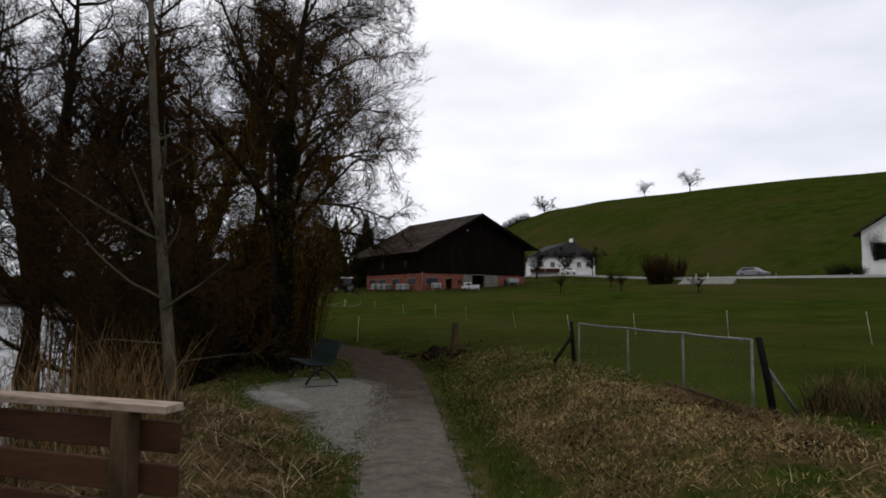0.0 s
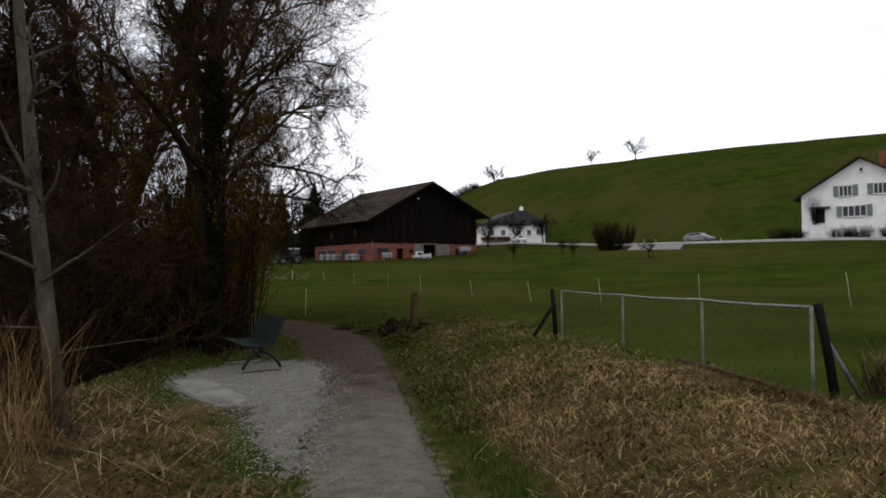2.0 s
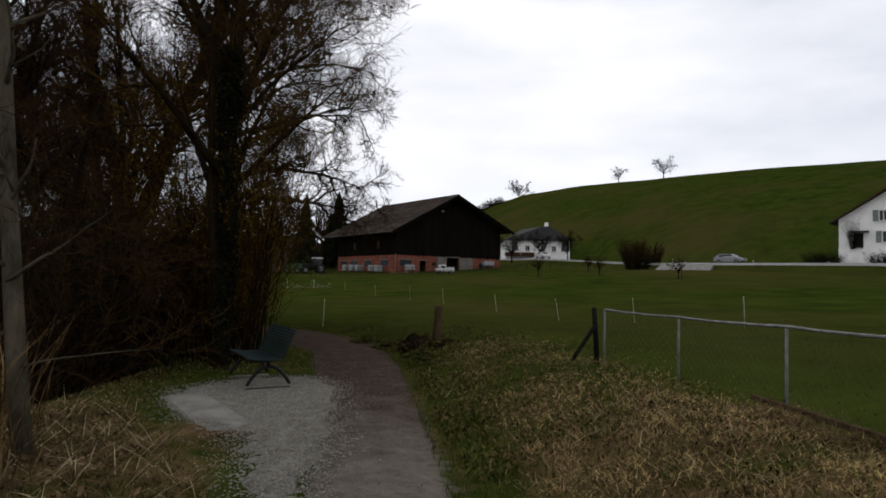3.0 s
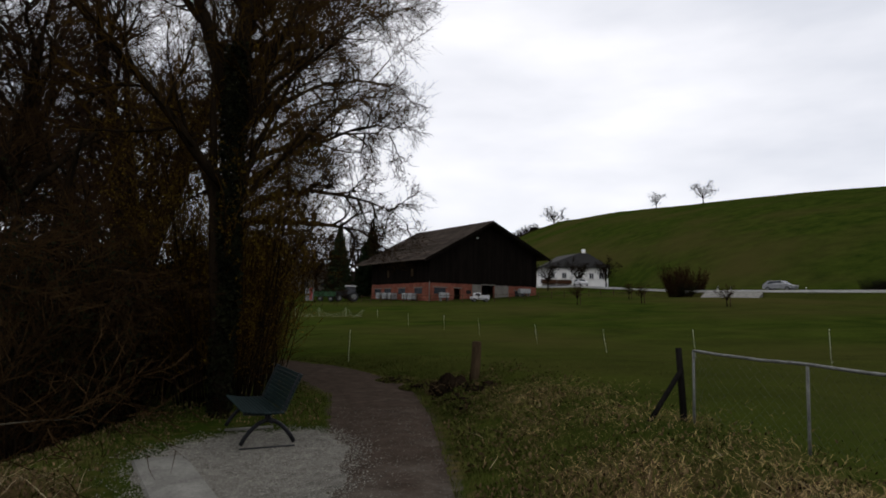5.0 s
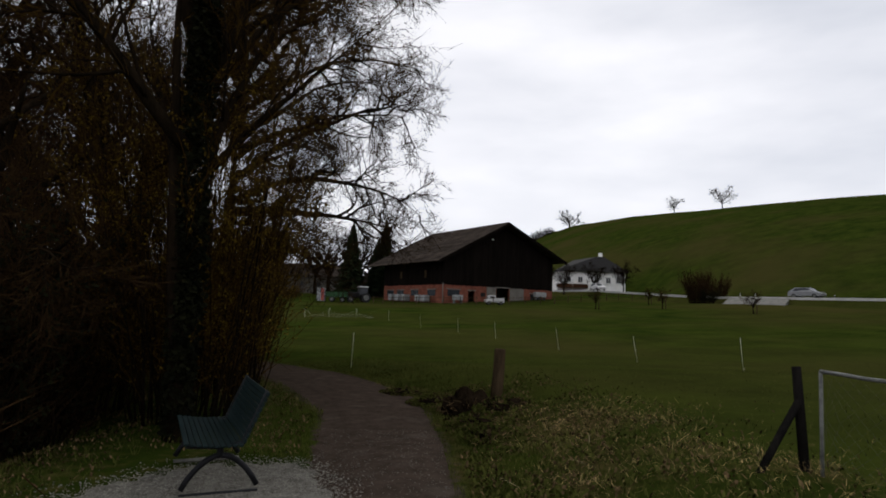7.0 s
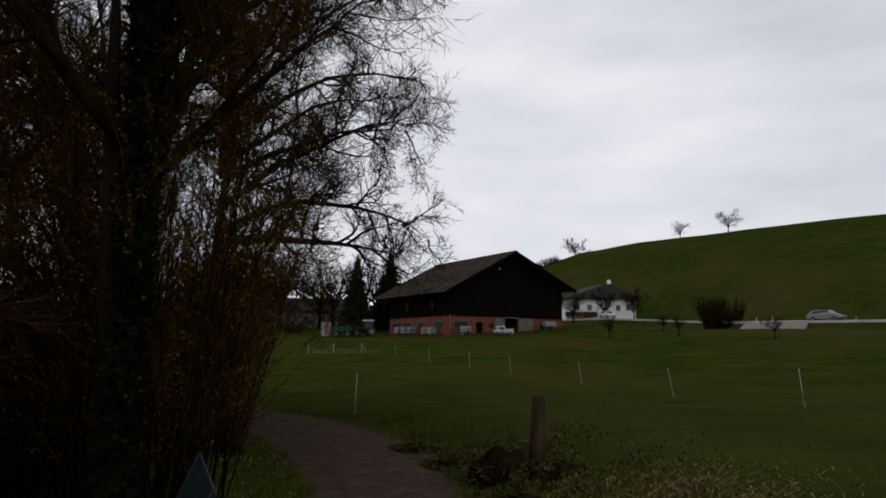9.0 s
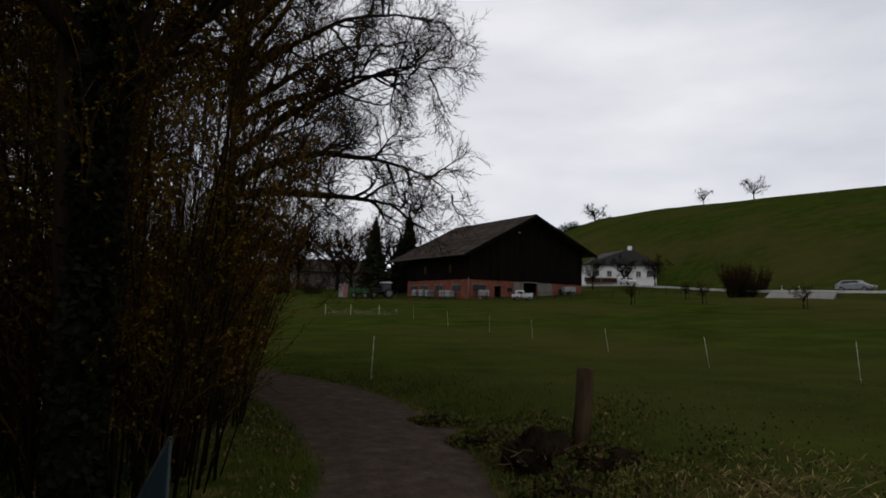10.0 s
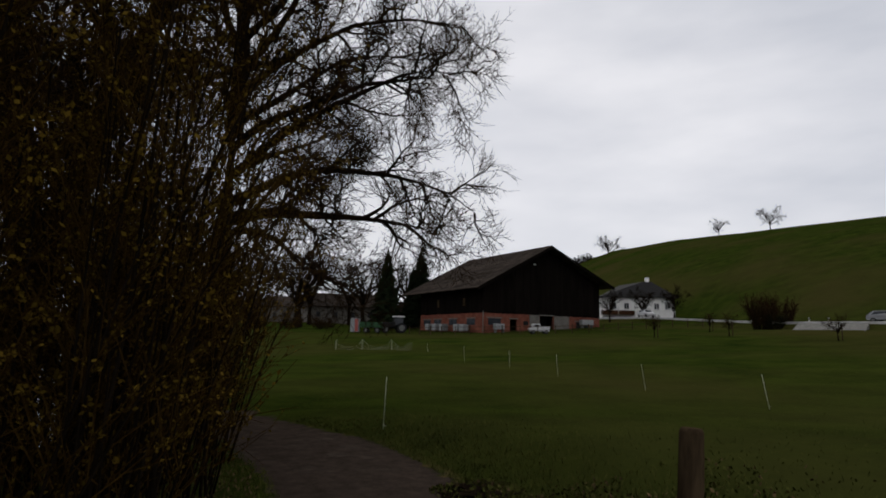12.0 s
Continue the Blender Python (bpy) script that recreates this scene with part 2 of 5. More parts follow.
M_WATER = water_material()


# ---- building tools ----
def finish(name, bm, material, parent=None, label="", smooth=False):
    me = bpy.data.meshes.new(name)
    bm.to_mesh(me)
    bm.free()
    me.materials.append(material)
    if smooth:
        me.polygons.foreach_set("use_smooth", [True] * len(me.polygons))
    ob = new(name, me)
    if parent:
        ob.parent = parent
    if label:
        tagged(ob, label)
    return ob


def part(name, bm, material, parent, label="", smooth=False):
    return finish(name, bm, material, parent, label, smooth)


def raw(name, verts, faces, material, parent=None, label="", smooth=False):
    me = bpy.data.meshes.new(name)
    me.from_pydata(verts, [], faces)
    me.materials.append(material)
    if smooth:
        me.polygons.foreach_set("use_smooth", [True] * len(me.polygons))
    me.update()
    ob = new(name, me)
    if parent:
        ob.parent = parent
    if label:
        tagged(ob, label)
    return ob


def thing(name, m, label, category, group="", kind=""):
    ob = new(name)
    ob.matrix_world = m
    return tagged(ob, label, category, group, kind)


def box(bm, sx, sy, sz, m=None, bevel=0.0):
    """A box with its base centred on the origin of m."""
    g = bmesh.ops.create_cube(bm, size=1.0)
    vs = g["verts"]
    for v in vs:
        v.co = Vector((v.co.x * sx, v.co.y * sy, (v.co.z + 0.5) * sz))
    if bevel:
        es = list({e for v in vs for e in v.link_edges})
        r = bmesh.ops.bevel(bm, geom=es, offset=bevel, segments=1, affect="EDGES")
        vs = list({v for f in r["faces"] for v in f.verts} | {v for v in vs if v.is_valid})
    if m is not None:
        bmesh.ops.transform(bm, matrix=m, verts=vs)
    return bm


def boxed(sx, sy, sz, m=None, bevel=0.0):
    return box(bmesh.new(), sx, sy, sz, m, bevel)


def tube(verts, faces, pts, radii, sides):
    """Adds a tapered tube along pts to plain lists."""
    base = len(verts)
    cnt = len(pts)
    for i in range(cnt):
        a, b = pts[max(0, i - 1)], pts[min(cnt - 1, i + 1)]
        d = b - a
        if d.length < 1e-6:
            d = Vector((0, 0, 1))
        u = d.cross(Vector((0.31, 0.87, 0.38)))
        if u.length < 1e-5:
            u = d.cross(Vector((1, 0, 0)))
        u.normalize()
        w = d.cross(u).normalized()
        p, r = pts[i], radii[i]
        for k in range(sides):
            c, s = math.cos(6.2832 * k / sides) * r, math.sin(6.2832 * k / sides) * r
            verts.append((p.x + u.x * c + w.x * s, p.y + u.y * c + w.y * s, p.z + u.z * c + w.z * s))
    for i in range(cnt - 1):
        for k in range(sides):
            k2 = (k + 1) % sides
            faces.append((base + i * sides + k, base + i * sides + k2, base + (i + 1) * sides + k2, base + (i + 1) * sides + k))
    if sides > 3 or radii[-1] > 0.01:
        faces.append(tuple(base + (cnt - 1) * sides + k for k in range(sides)))
        faces.append(tuple(base + k for k in reversed(range(sides))))


def tube_part(name, pts, radii, sides, material, parent=None, label=""):
    v, f = [], []
    tube(v, f, [Vector(p) for p in pts], radii, sides)
    return raw(name, v, f, material, parent, label, smooth=sides > 5)


def smooth01(a, b, x):
    t = min(1.0, max(0.0, (x - a) / (b - a)))
    return t * t * (3 - 2 * t)


def lerp_table(tab, x):
    if x <= tab[0][0]:
        return tab[0][1]
    for (x0, y0), (x1, y1) in zip(tab, tab[1:]):
        if x <= x1:
            return y0 + (y1 - y0) * (x - x0) / (x1 - x0)
    return tab[-1][1]


# ---- the lie of the land ----
PATH_R = [(-6, 0.35), (5, 0.27), (7, 0.1), (10.3, -0.12), (14, -0.42), (18, -1.05), (20, -2.0), (22, -3.2), (25, -6.5)]
PATH_L = [(-6, -0.6), (5, -0.68), (7.5, -0.94), (10.2, -1.27), (16, -2.35), (19, -3.8), (22, -5.9), (24, -9)]
SHORE = [(-60, -6.5), (14, -7.0), (26, -12), (60, -30), (110, -60), (300, -160)]
CREST = [(-40, 20), (0, 38), (43, 50), (62, 55.5), (85, 56), (119, 53.2), (146, 45.2), (165, 38.9), (300, 33)]
WATER_Z = -0.95


def from_road(x, y):
    """Metres up the slope from the road, with a level place kept for the farmhouse."""
    return 0.83 * (x - 56.5) + 0.56 * (y - 76) - 26 * math.exp(-((x - 30) / 15) ** 2 - ((y - 146) / 20) ** 2)


FALL = [(-10, 0.06), (0, 0.0), (7, -0.12), (12, -0.17), (22, -0.2), (30, -0.2), (45, 0.12), (60, 0.6), (76, 1.75), (100, 2.75), (130, 4.8), (170, 6.2), (400, 8)]


def land(x, y, rough=True):
    z = lerp_table(FALL, y) + 0.035 * max(-20.0, min(x, 120.0)) * smooth01(20, 60, y + max(0, x))
    if y < 34:
        z += 0.43 * smooth01(0.1, 2.2, x - lerp_table(PATH_R, y)) * (1 - smooth01(18, 29, y))
    if y < 14:
        z -= 0.13 * math.exp(-((x - 3.7) / 1.1) ** 2) * smooth01(5.0, 7.5, y) * (1 - smooth01(11, 13.5, y))
    d = from_road(x, y)
    if d > 10:
        s = min(1.0, (d - 10) / 165)
        amp = smooth01(-35, 42, x)
        z0 = lerp_table(FALL, y) + 0.035 * max(-20.0, min(x, 120.0))
        rise = s * (1.22 - 0.22 * s) * (1 if d < 178 else max(0.55, 1 - ((d - 178) / 260) ** 2))
        z = z0 + (lerp_table(CREST, x) - z0) * amp * rise
    if -4.4 < x < -0.8 and 7 < y < 16:
        z -= 0.07 * smooth01(-4.4, -3.2, x) * (1 - smooth01(-1.7, -0.8, x)) * smooth01(7, 9, y) * (1 - smooth01(14, 16, y))
    sh = lerp_table(SHORE, y)
    if x < sh + 3.2:
        k = 1 - smooth01(-3.0, 3.2, x - sh)
        z = z * (1 - k) + k * -2.2
        if x < sh - 90:
            far = math.hypot(x, y)
            z = max(z, -2.2 + 12 * smooth01(240, 330, far) + 10 * smooth01(330, 700, far))
    if rough:
        off = min(1.0, max(0.0, max(x - lerp_table(PATH_R, y), lerp_table(PATH_L, y) - x)) / 0.5) if -6 < y < 24 else 1.0
        if -4.2 < x < 0 and 6 < y < 14.5:
            off *= 0.15
        if -6 < x < -1.3 and 1 < y < 11:
            heap = smooth01(0.35, 1.2, lerp_table(PATH_L, y) - x) * smooth01(1, 3, y) * (1 - smooth01(8, 10.5, y)) * (1 - smooth01(-1.9, -1.3, x) * smooth01(6, 7, y))
            z += 0.2 * heap * noise.noise(Vector((x * 1.5, y * 1.5, 9)))
        near = 1 - smooth01(25, 90, abs(y) + abs(x))
        z += off * near * (0.05 * noise.noise(Vector((x * 0.9, y * 0.9, 0))) + 0.03 * noise.noise(Vector((x * 2.7, y * 2.7, 3))))
        z += (1 - near) * 0.3 * noise.noise(Vector((x * 0.05, y * 0.05, 7)))
    return z


def steps(lo, fine_lo, fine_hi, hi, fine, grow):
    out, v, s = [], fine_lo, fine
    while v > lo:
        out.append(v)
        s *= grow
        v -= s
    out = [lo] + out[::-1]
    v = fine_lo + fine
    while v < fine_hi:
        out.append(v)
        v += fine
    s = fine
    while v < hi:
        out.append(v)
        s *= grow
        v += s
    return out + [hi]


def dryness(x, y):
    """How far the ground cover is cut straw and litter instead of green grass."""
    r = x - lerp_table(PATH_R, y)
    k = 0.0
    if 0 <= r < 0.4 and y < 24:
        k = 0.55 * (1 - r / 0.4)
    if y < 19 and r > 0.1:
        edge = 2.75 + 0.04 * y + 1.3 * (1 - smooth01(5.0, 6.8, y))
        k = max(k, smooth01(0.3, 0.95, r) * (0.6 + 0.9 * noise.noise(Vector((x * 0.6, y * 0.6, 12))) + 0.5 * noise.noise(Vector((x * 1.9, y * 1.9, 14)))) * (1 - smooth01(edge - 0.6, edge + 0.7, x)) * (1 - 0.65 * smooth01(8, 12, y)) * (1 - smooth01(13, 18, y)))
    l = lerp_table(PATH_L, y) - x
    if l > 0 and y < 30:
        k = max(k, smooth01(0.3, 1.0, l) * (0.55 + 0.6 * noise.noise(Vector((x * 0.9, y * 0.9, 15)))) * (1 - 0.6 * smooth01(8.5, 11, y)))
    return k


gx = steps(-900, -7.5, 7.0, 900, 0.16, 1.08)
gy = steps(-300, -1.5, 20.0, 1200, 0.16, 1.08)
gv = [(x, y, land(x, y)) for y in gy for x in gx]
w = len(gx)
gf = [(j * w + i, j * w + i + 1, (j + 1) * w + i + 1, (j + 1) * w + i) for j in range(len(gy) - 1) for i in range(w - 1)]
ground = raw("ground", gv, gf, M_GROUND, smooth=True)
tagged(ground, "green meadow rising to a round hill, with dry litter by the path", "meadow", kind="structure")
for layer in ("dry", "earth"):
    ground.data.attributes.new(layer, "FLOAT", "POINT")


def bare_earth(x, y):
    """How far the turf is worn away beside the path."""
    if y < -6 or y > 25.5 or abs(x) > 14:
        return 0.0
    a, b = lerp_table(PATH_L, y), lerp_table(PATH_R, y)
    return 1 - smooth01(-0.2, 0.26, max(a - x, x - b))


def brown_and_shade(y):
    """How far the grit of the path has given way to brown earth, darkened for the trees' shade."""
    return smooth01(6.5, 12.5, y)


ground.data.attributes.new("shaded_brown", "FLOAT", "POINT").data.foreach_set("value", [brown_and_shade(p[1]) for p in gv])
earth = ground.data.attributes["earth"]
dry = ground.data.attributes["dry"]
earth.data.foreach_set("value", [bare_earth(p[0], p[1]) for p in gv])
dry.data.foreach_set("value", [dryness(p[0], p[1]) for p in gv])

bm = bmesh.new()
for p in ((-900, -300), (60, -300), (60, 20), (-5, 40), (-5, 1200), (-900, 1200)):
    bm.verts.new((p[0], p[1], WATER_Z))
bm.faces.new(bm.verts)
tagged(finish("water", bm, M_WATER), "grey lake water with small ripples", "lake", kind="structure")

# the trodden path
CENTRE = [(-0.12, -5, 0.48), (-0.15, 0, 0.47), (-0.21, 5, 0.48), (-0.42, 7.3, 0.53), (-0.7, 10.2, 0.58), (-1.0, 13, 0.72), (-1.55, 16.3, 0.8),
          (-2.45, 18.7, 0.9), (-4.2, 21.3, 1.0), (-7, 23.4, 0.95), (-11, 25.2, 0.9)]


def spline(tab, n):
    out = []
    for i in range(len(tab) - 1):
        p = [Vector(tab[max(0, min(len(tab) - 1, i + k))]) for k in (-1, 0, 1, 2)]
        for j in range(n):
            t = j / n
            out.append(0.5 * ((2 * p[1]) + (p[2] - p[0]) * t + (2 * p[0] - 5 * p[1] + 4 * p[2] - p[3]) * t * t + (3 * p[1] - p[0] - 3 * p[2] + p[3]) * t ** 3))
    return out + [Vector(tab[-1])]


cl = spline(CENTRE, 34)
pv, pf, ACROSS = [], [], 17
for i, c in enumerate(cl):
    d = (cl[min(i + 1, len(cl) - 1)] - cl[max(i - 1, 0)])
    nrm = Vector((d.y, -d.x)).normalized()
    for k in range(ACROSS):
        s = 2 * k / (ACROSS - 1) - 1
        ragged = 1 + 0.10 * noise.noise(Vector((c.x * 1.6 + 9 * math.copysign(1, s), c.y * 1.6, 1.0))) + 0.12 * noise.noise(Vector((9 * math.copysign(1, s), c.y * 6.5, 4.0)))
        x, y = c.x + nrm.x * s * c.z * 0.86 * ragged, c.y + nrm.y * s * c.z * 0.86 * ragged
        lift = 0.028 - 0.06 * abs(s) ** 5
        pv.append((x, y, land(x, y) + lift + 0.004 * noise.noise(Vector((x * 7, y * 7, 2))) - 0.015 * (1 - s * s)))
pf = [(i * ACROSS + k, i * ACROSS + k + 1, (i + 1) * ACROSS + k + 1, (i + 1) * ACROSS + k) for i in range(len(cl) - 1) for k in range(ACROSS - 1)]
path = raw("path", pv, pf, M_GROUND, smooth=True)
path.data.attributes.new("earth", "FLOAT", "POINT").data.foreach_set("value", [1.0] * len(pv))
path.data.attributes.new("shaded_brown", "FLOAT", "POINT").data.foreach_set("value", [brown_and_shade(p[1]) for p in pv])
path.data.attributes.new("dry", "FLOAT", "POINT").data.foreach_set("value", [0.0] * len(pv))
tagged(path, "trodden brown earth footpath curving past the bench", "footpath", kind="structure")

# the pale gravel round the bench
GRAVEL = [(-3.45, 12.1), (-2.9, 13.0), (-1.9, 13.3), (-1.35, 12.2), (-1.15, 10.2), (-0.95, 8.2), (-0.85, 6.4), (-1.1, 6.3), (-1.45, 7.6), (-1.75, 8.5), (-2.1, 9.3), (-2.75, 9.9), (-3.5, 11.2)]
bm = bmesh.new()
ring = []
for i, (x, y) in enumerate(GRAVEL):
    x2, y2 = GRAVEL[(i + 1) % len(GRAVEL)]
    for k in range(6):
        t = k / 6
        px, py = x + (x2 - x) * t, y + (y2 - y) * t
        o = 0.16 * noise.noise(Vector((px * 2.2, py * 2.2, 5))) + 0.12 * noise.noise(Vector((px * 9, py * 9, 6)))
        ring.append(bm.verts.new((px + o, py + o, 0)))
bm.faces.new(ring)
bmesh.ops.triangulate(bm, faces=bm.faces[:])
for _ in range(4):
    bmesh.ops.subdivide_edges(bm, edges=[e for e in bm.edges if e.calc_length() > 0.22], cuts=1)
    bmesh.ops.triangulate(bm, faces=bm.faces[:])
for v in bm.verts:
    v.co.z = land(v.co.x, v.co.y) + (0.025 if not v.is_boundary else -0.03)
tagged(finish("gravel_patch", bm, M_GRAVEL, smooth=True), "pale gravel patch under the bench beside the path", "gravel", kind="structure")

# ---- road over the foot of the hill ----
ROAD = [(112, -10, 3.2), (75, 50, 3.2), (56.6, 76, 3.2), (46, 92, 3.2), (38.8, 101, 3.2), (29, 131, 3.2), (21, 165, 3.2), (10, 230, 3.2)]
rl = spline(ROAD, 24)
rv, rf = [], []
for i, c in enumerate(rl):
    d = rl[min(i + 1, len(rl) - 1)] - rl[max(i - 1, 0)]
    nrm = Vector((d.y, -d.x)).normalized()
    for s, dz in ((-1.75, -1.1), (-1.05, 0.2), (0, 0.28), (1.05, 0.23), (1.75, -1.1)):
        rv.append((c.x + nrm.x * s * c.z, c.y + nrm.y * s * c.z, land(c.x, c.y, False) + dz + 0.45))
rf = [[(i * 5 + k, i * 5 + k + 1, (i + 1) * 5 + k + 1, (i + 1) * 5 + k) for i in range(len(rl) - 1) for k in pair] for pair in ((1, 2), (0, 3))]
kv, kf = [], []
for i, c in enumerate(rl):
    d = rl[min(i + 1, len(rl) - 1)] - rl[max(i - 1, 0)]
    nrm = Vector((d.y, -d.x)).normalized()
    sd = 1 if (nrm.x * 0.83 + nrm.y * 0.56) < 0 else -1
    z = land(c.x, c.y, False) + 0.67
    for o, dz in ((1.02, -0.5), (1.02, 0.16), (1.13, 0.16), (1.13, -0.3)):
        kv.append((c.x + nrm.x * sd * o * c.z, c.y + nrm.y * sd * o * c.z, z + dz))
kf = [(i * 4 + k, i * 4 + k + 1, (i + 1) * 4 + k + 1, (i + 1) * 4 + k) for i in range(len(rl) - 1) for k in range(3)]
tagged(raw("kerb", kv, kf, M_KERB), "pale concrete kerb along the road", "kerb", kind="structure")
tagged(raw("road", rv, rf[0], M_ASPHALT, smooth=False), "pale country road along the foot of the hill", "road", kind="structure")
tagged(raw("road_verge", rv, rf[1], M_GROUND, smooth=True), "grass verge sloping down from the road", "verge", kind="structure")


# ---- houses ----
def sheet(bm, a, b, c, d, t):
    """A slab with corners a, b, c, d and thickness t downwards along its normal."""
    a, b, c, d = (Vector(p) for p in (a, b, c, d))
    n = (b - a).cross(d - a).normalized() * t
    top = [bm.verts.new(p) for p in (a, b, c, d)]
    low = [bm.verts.new(p - n) for p in (a, b, c, d)]
    bm.faces.new(top)
    bm.faces.new(low[::-1])
    for i in range(4):
        j = (i + 1) % 4
        bm.faces.new((top[j], top[i], low[i], low[j]))


def gable_wall(w, h_eave, h_ridge, t, low=0.0):
    """An upright gable in the xz plane, x from 0 to w, of thickness t along +y."""
    bm = bmesh.new()
    prof = [(0, low), (w, low), (w, h_eave), (w / 2, h_ridge), (0, h_eave)]
    f = [bm.verts.new((x, 0, z)) for x, z in prof]
    r = [bm.verts.new((x, t, z)) for x, z in prof]
    bm.faces.new(f)
    bm.faces.new(r[::-1])
    for i in range(5):
        j = (i + 1) % 5
        bm.faces.new((f[j], f[i], r[i], r[j]))
    bmesh.ops.recalc_face_normals(bm, faces=bm.faces[:])
    return bm


def window_unit(parent, x, z, w, h, lights, m, shutters=True):
    """A framed window with its panes, and shutters folded open on both sides; m puts the wall's plane."""
    win = part("window", boxed(w, 0.06, h, m @ pose(x, -0.02, z)), M_GLASS, parent)
    for k in range(lights + 1):
        part("window_frame", boxed(0.09, 0.08, h, m @ pose(x - w / 2 + k * w / lights, -0.04, z)), M_WHITE_PAINT, win)
    for zz in (z - 0.05, z + h - 0.05):
        part("window_frame", boxed(w + 0.1, 0.09, 0.1, m @ pose(x, -0.05, zz)), M_WHITE_PAINT, win)
    part("sill", boxed(w + 0.3, 0.18, 0.08, m @ pose(x, -0.1, z - 0.13)), M_WHITE_PAINT, win)
    if shutters:
        for s in (-1, 1):
            part("shutter", boxed(0.62, 0.05, h + 0.1, m @ pose(x + s * (w / 2 + 0.38), -0.06, z - 0.05)), M_SHUTTER, win, "grey-green wooden shutter")


def barn():
    """Long barn: brick ground floor, dark boarded upper storey and gable, a brown tiled roof with wide eaves."""
    W, L, ZB = 22.6, 18.5, 2.5
    m = pose(-3.3, 100, ZB, 0, 0, 36)
    b = thing("barn", m, "large dark timber barn on a red brick ground floor", "barn")
    HB, HE, HR, LOW = 3.3, 7.6, 13.5, -1.0
    OV, OVL, OVF = 1.7, 2.1, 3.2
    HER = HE + 1.1
    slope, slope_r = (HR - HE) / (W / 2), (HR - HER) / (W / 2)
    # brick storey: four walls, with the openings of the front cut as gaps
    gaps = [(4.7, 6.0, 0.25, 2.3), (10.3, 13.0, 0.4, 3.0)]
    x = 0.0
    bm = bmesh.new()
    for x0, x1, z0, z1 in gaps + [(W, W, 0, 0)]:
        if x1 <= 9 or x0 >= W:
            xa, xb = x, min(x0, W)
        else:
            xa, xb = x, x0
        box(bm, xb - xa, 0.35, HB - LOW, pose((xa + xb) / 2, 0.175, LOW))
        if x1 > x0:
            box(bm, x1 - x0, 0.35, z0 - LOW, pose((x0 + x1) / 2, 0.175, LOW))
            box(bm, x1 - x0, 0.35, HB - z1, pose((x0 + x1) / 2, 0.175, z1))
        x = x1
    part("brick_wall", bm, M_BRICK, b, "weathered red brick wall")
    bm = boxed(0.35, L - 0.7, HB - LOW, pose(0.175, L / 2, LOW))
    part("brick_wall", bm, M_BRICK, b)
    part("brick_wall", boxed(0.35, L - 0.7, HB - LOW, pose(W - 0.175, L / 2, LOW)), M_BRICK, b)
    part("brick_wall", boxed(W, 0.35, HB - LOW, pose(W / 2, L - 0.175, LOW)), M_BRICK, b)
    part("plaster_panel", boxed(1.9, 0.06, HB - 0.2, pose(9.25, -0.03, 0)), M_PLASTER_GREY, b, "grey plastered panel beside the doorway")
    part("plaster_panel", boxed(3.0, 0.06, HB - 0.2, pose(14.6, -0.03, 0)), M_PLASTER_GREY, b)
    part("wall_base", boxed(W + 0.1, 0.1, 0.9, pose(W / 2, -0.06, LOW)), M_PLASTER_GREY, b)
    # frames round the two openings, a hatch, small windows, troughs of light panes
    for x0, x1, z0, z1 in gaps:
        part("door_frame", boxed(x1 - x0 + 0.3, 0.12, 0.16, pose((x0 + x1) / 2, -0.04, z1)), M_PLASTER_GREY, b)
        # black sheet behind the opening stands in for the shade indoors
        part("interior_shade_sheet", boxed(x1 - x0 + 1.5, 0.1, z1 - z0 + 0.6, pose((x0 + x1) / 2, 2.5, z0 - 0.3)), M_BLACK, b)
    part("hatch", boxed(0.9, 0.1, 0.6, pose(7.6, -0.03, 1.5)), M_BLACK, b)
    for xx, ww in ((1.9, 2.2), (18.9, 2.6)):
        part("lintel", boxed(ww + 0.5, 0.12, 0.14, pose(xx, -0.04, 2.35)), M_PLASTER_GREY, b)
        part("window", boxed(ww, 0.08, 0.95, pose(xx, -0.02, 1.35)), M_GLASS, b)
    for yy in (3.2, 8.2, 12.8, 16.2):
        part("lintel", boxed(0.12, 2.6, 0.14, pose(-0.04, yy, 2.3)), M_PLASTER_GREY, b)
        part("window", boxed(0.08, 2.2, 0.9, pose(-0.02, yy, 1.35)), M_GLASS, b)
    tube_part("downpipe", [(-0.15, -0.12, LOW), (-0.15, -0.12, HB)], [0.07, 0.07], 8, M_PLASTER_GREY, b, "pale downpipe")
    # boarded upper storey: a core and separate boards
    part("boarding", gable_wall(W, HE, HR - 0.25, 0.25, HB), M_WOOD_DARK, b, "dark weathered vertical boarding")
    part("boarding", boxed(0.25, L, HE - HB, pose(0.1, L / 2, HB)), M_WOOD_DARK, b)
    part("boarding", boxed(0.25, L, HER - HB, pose(W - 0.1, L / 2, HB)), M_WOOD_DARK, b)
    bk = gable_wall(W, HE, HR - 0.25, 0.25, HB)
    bmesh.ops.translate(bk, verts=bk.verts[:], vec=(0, L - 0.25, 0))
    part("boarding", bk, M_WOOD_DARK, b)
    n = 76
    for i in range(n):
        x = (i + 0.5) * W / n
        top = HR - (slope if x < W / 2 else slope_r) * abs(x - W / 2) - 0.3
        lo = HB - 0.15 - random.random() * 0.12
        part("board", boxed(W / n - 0.02, 0.04 + 0.03 * random.random(), top - lo, pose(x, -0.04, lo)), M_WOOD_DARK, b)
    n = 60
    for i in range(n):
        y = (i + 0.5) * L / n
        lo = HB - 0.15 - random.random() * 0.12
        part("board", boxed(0.04 + 0.03 * random.random(), L / n - 0.02, HE - lo, pose(-0.04, y, lo)), M_WOOD_DARK, b)
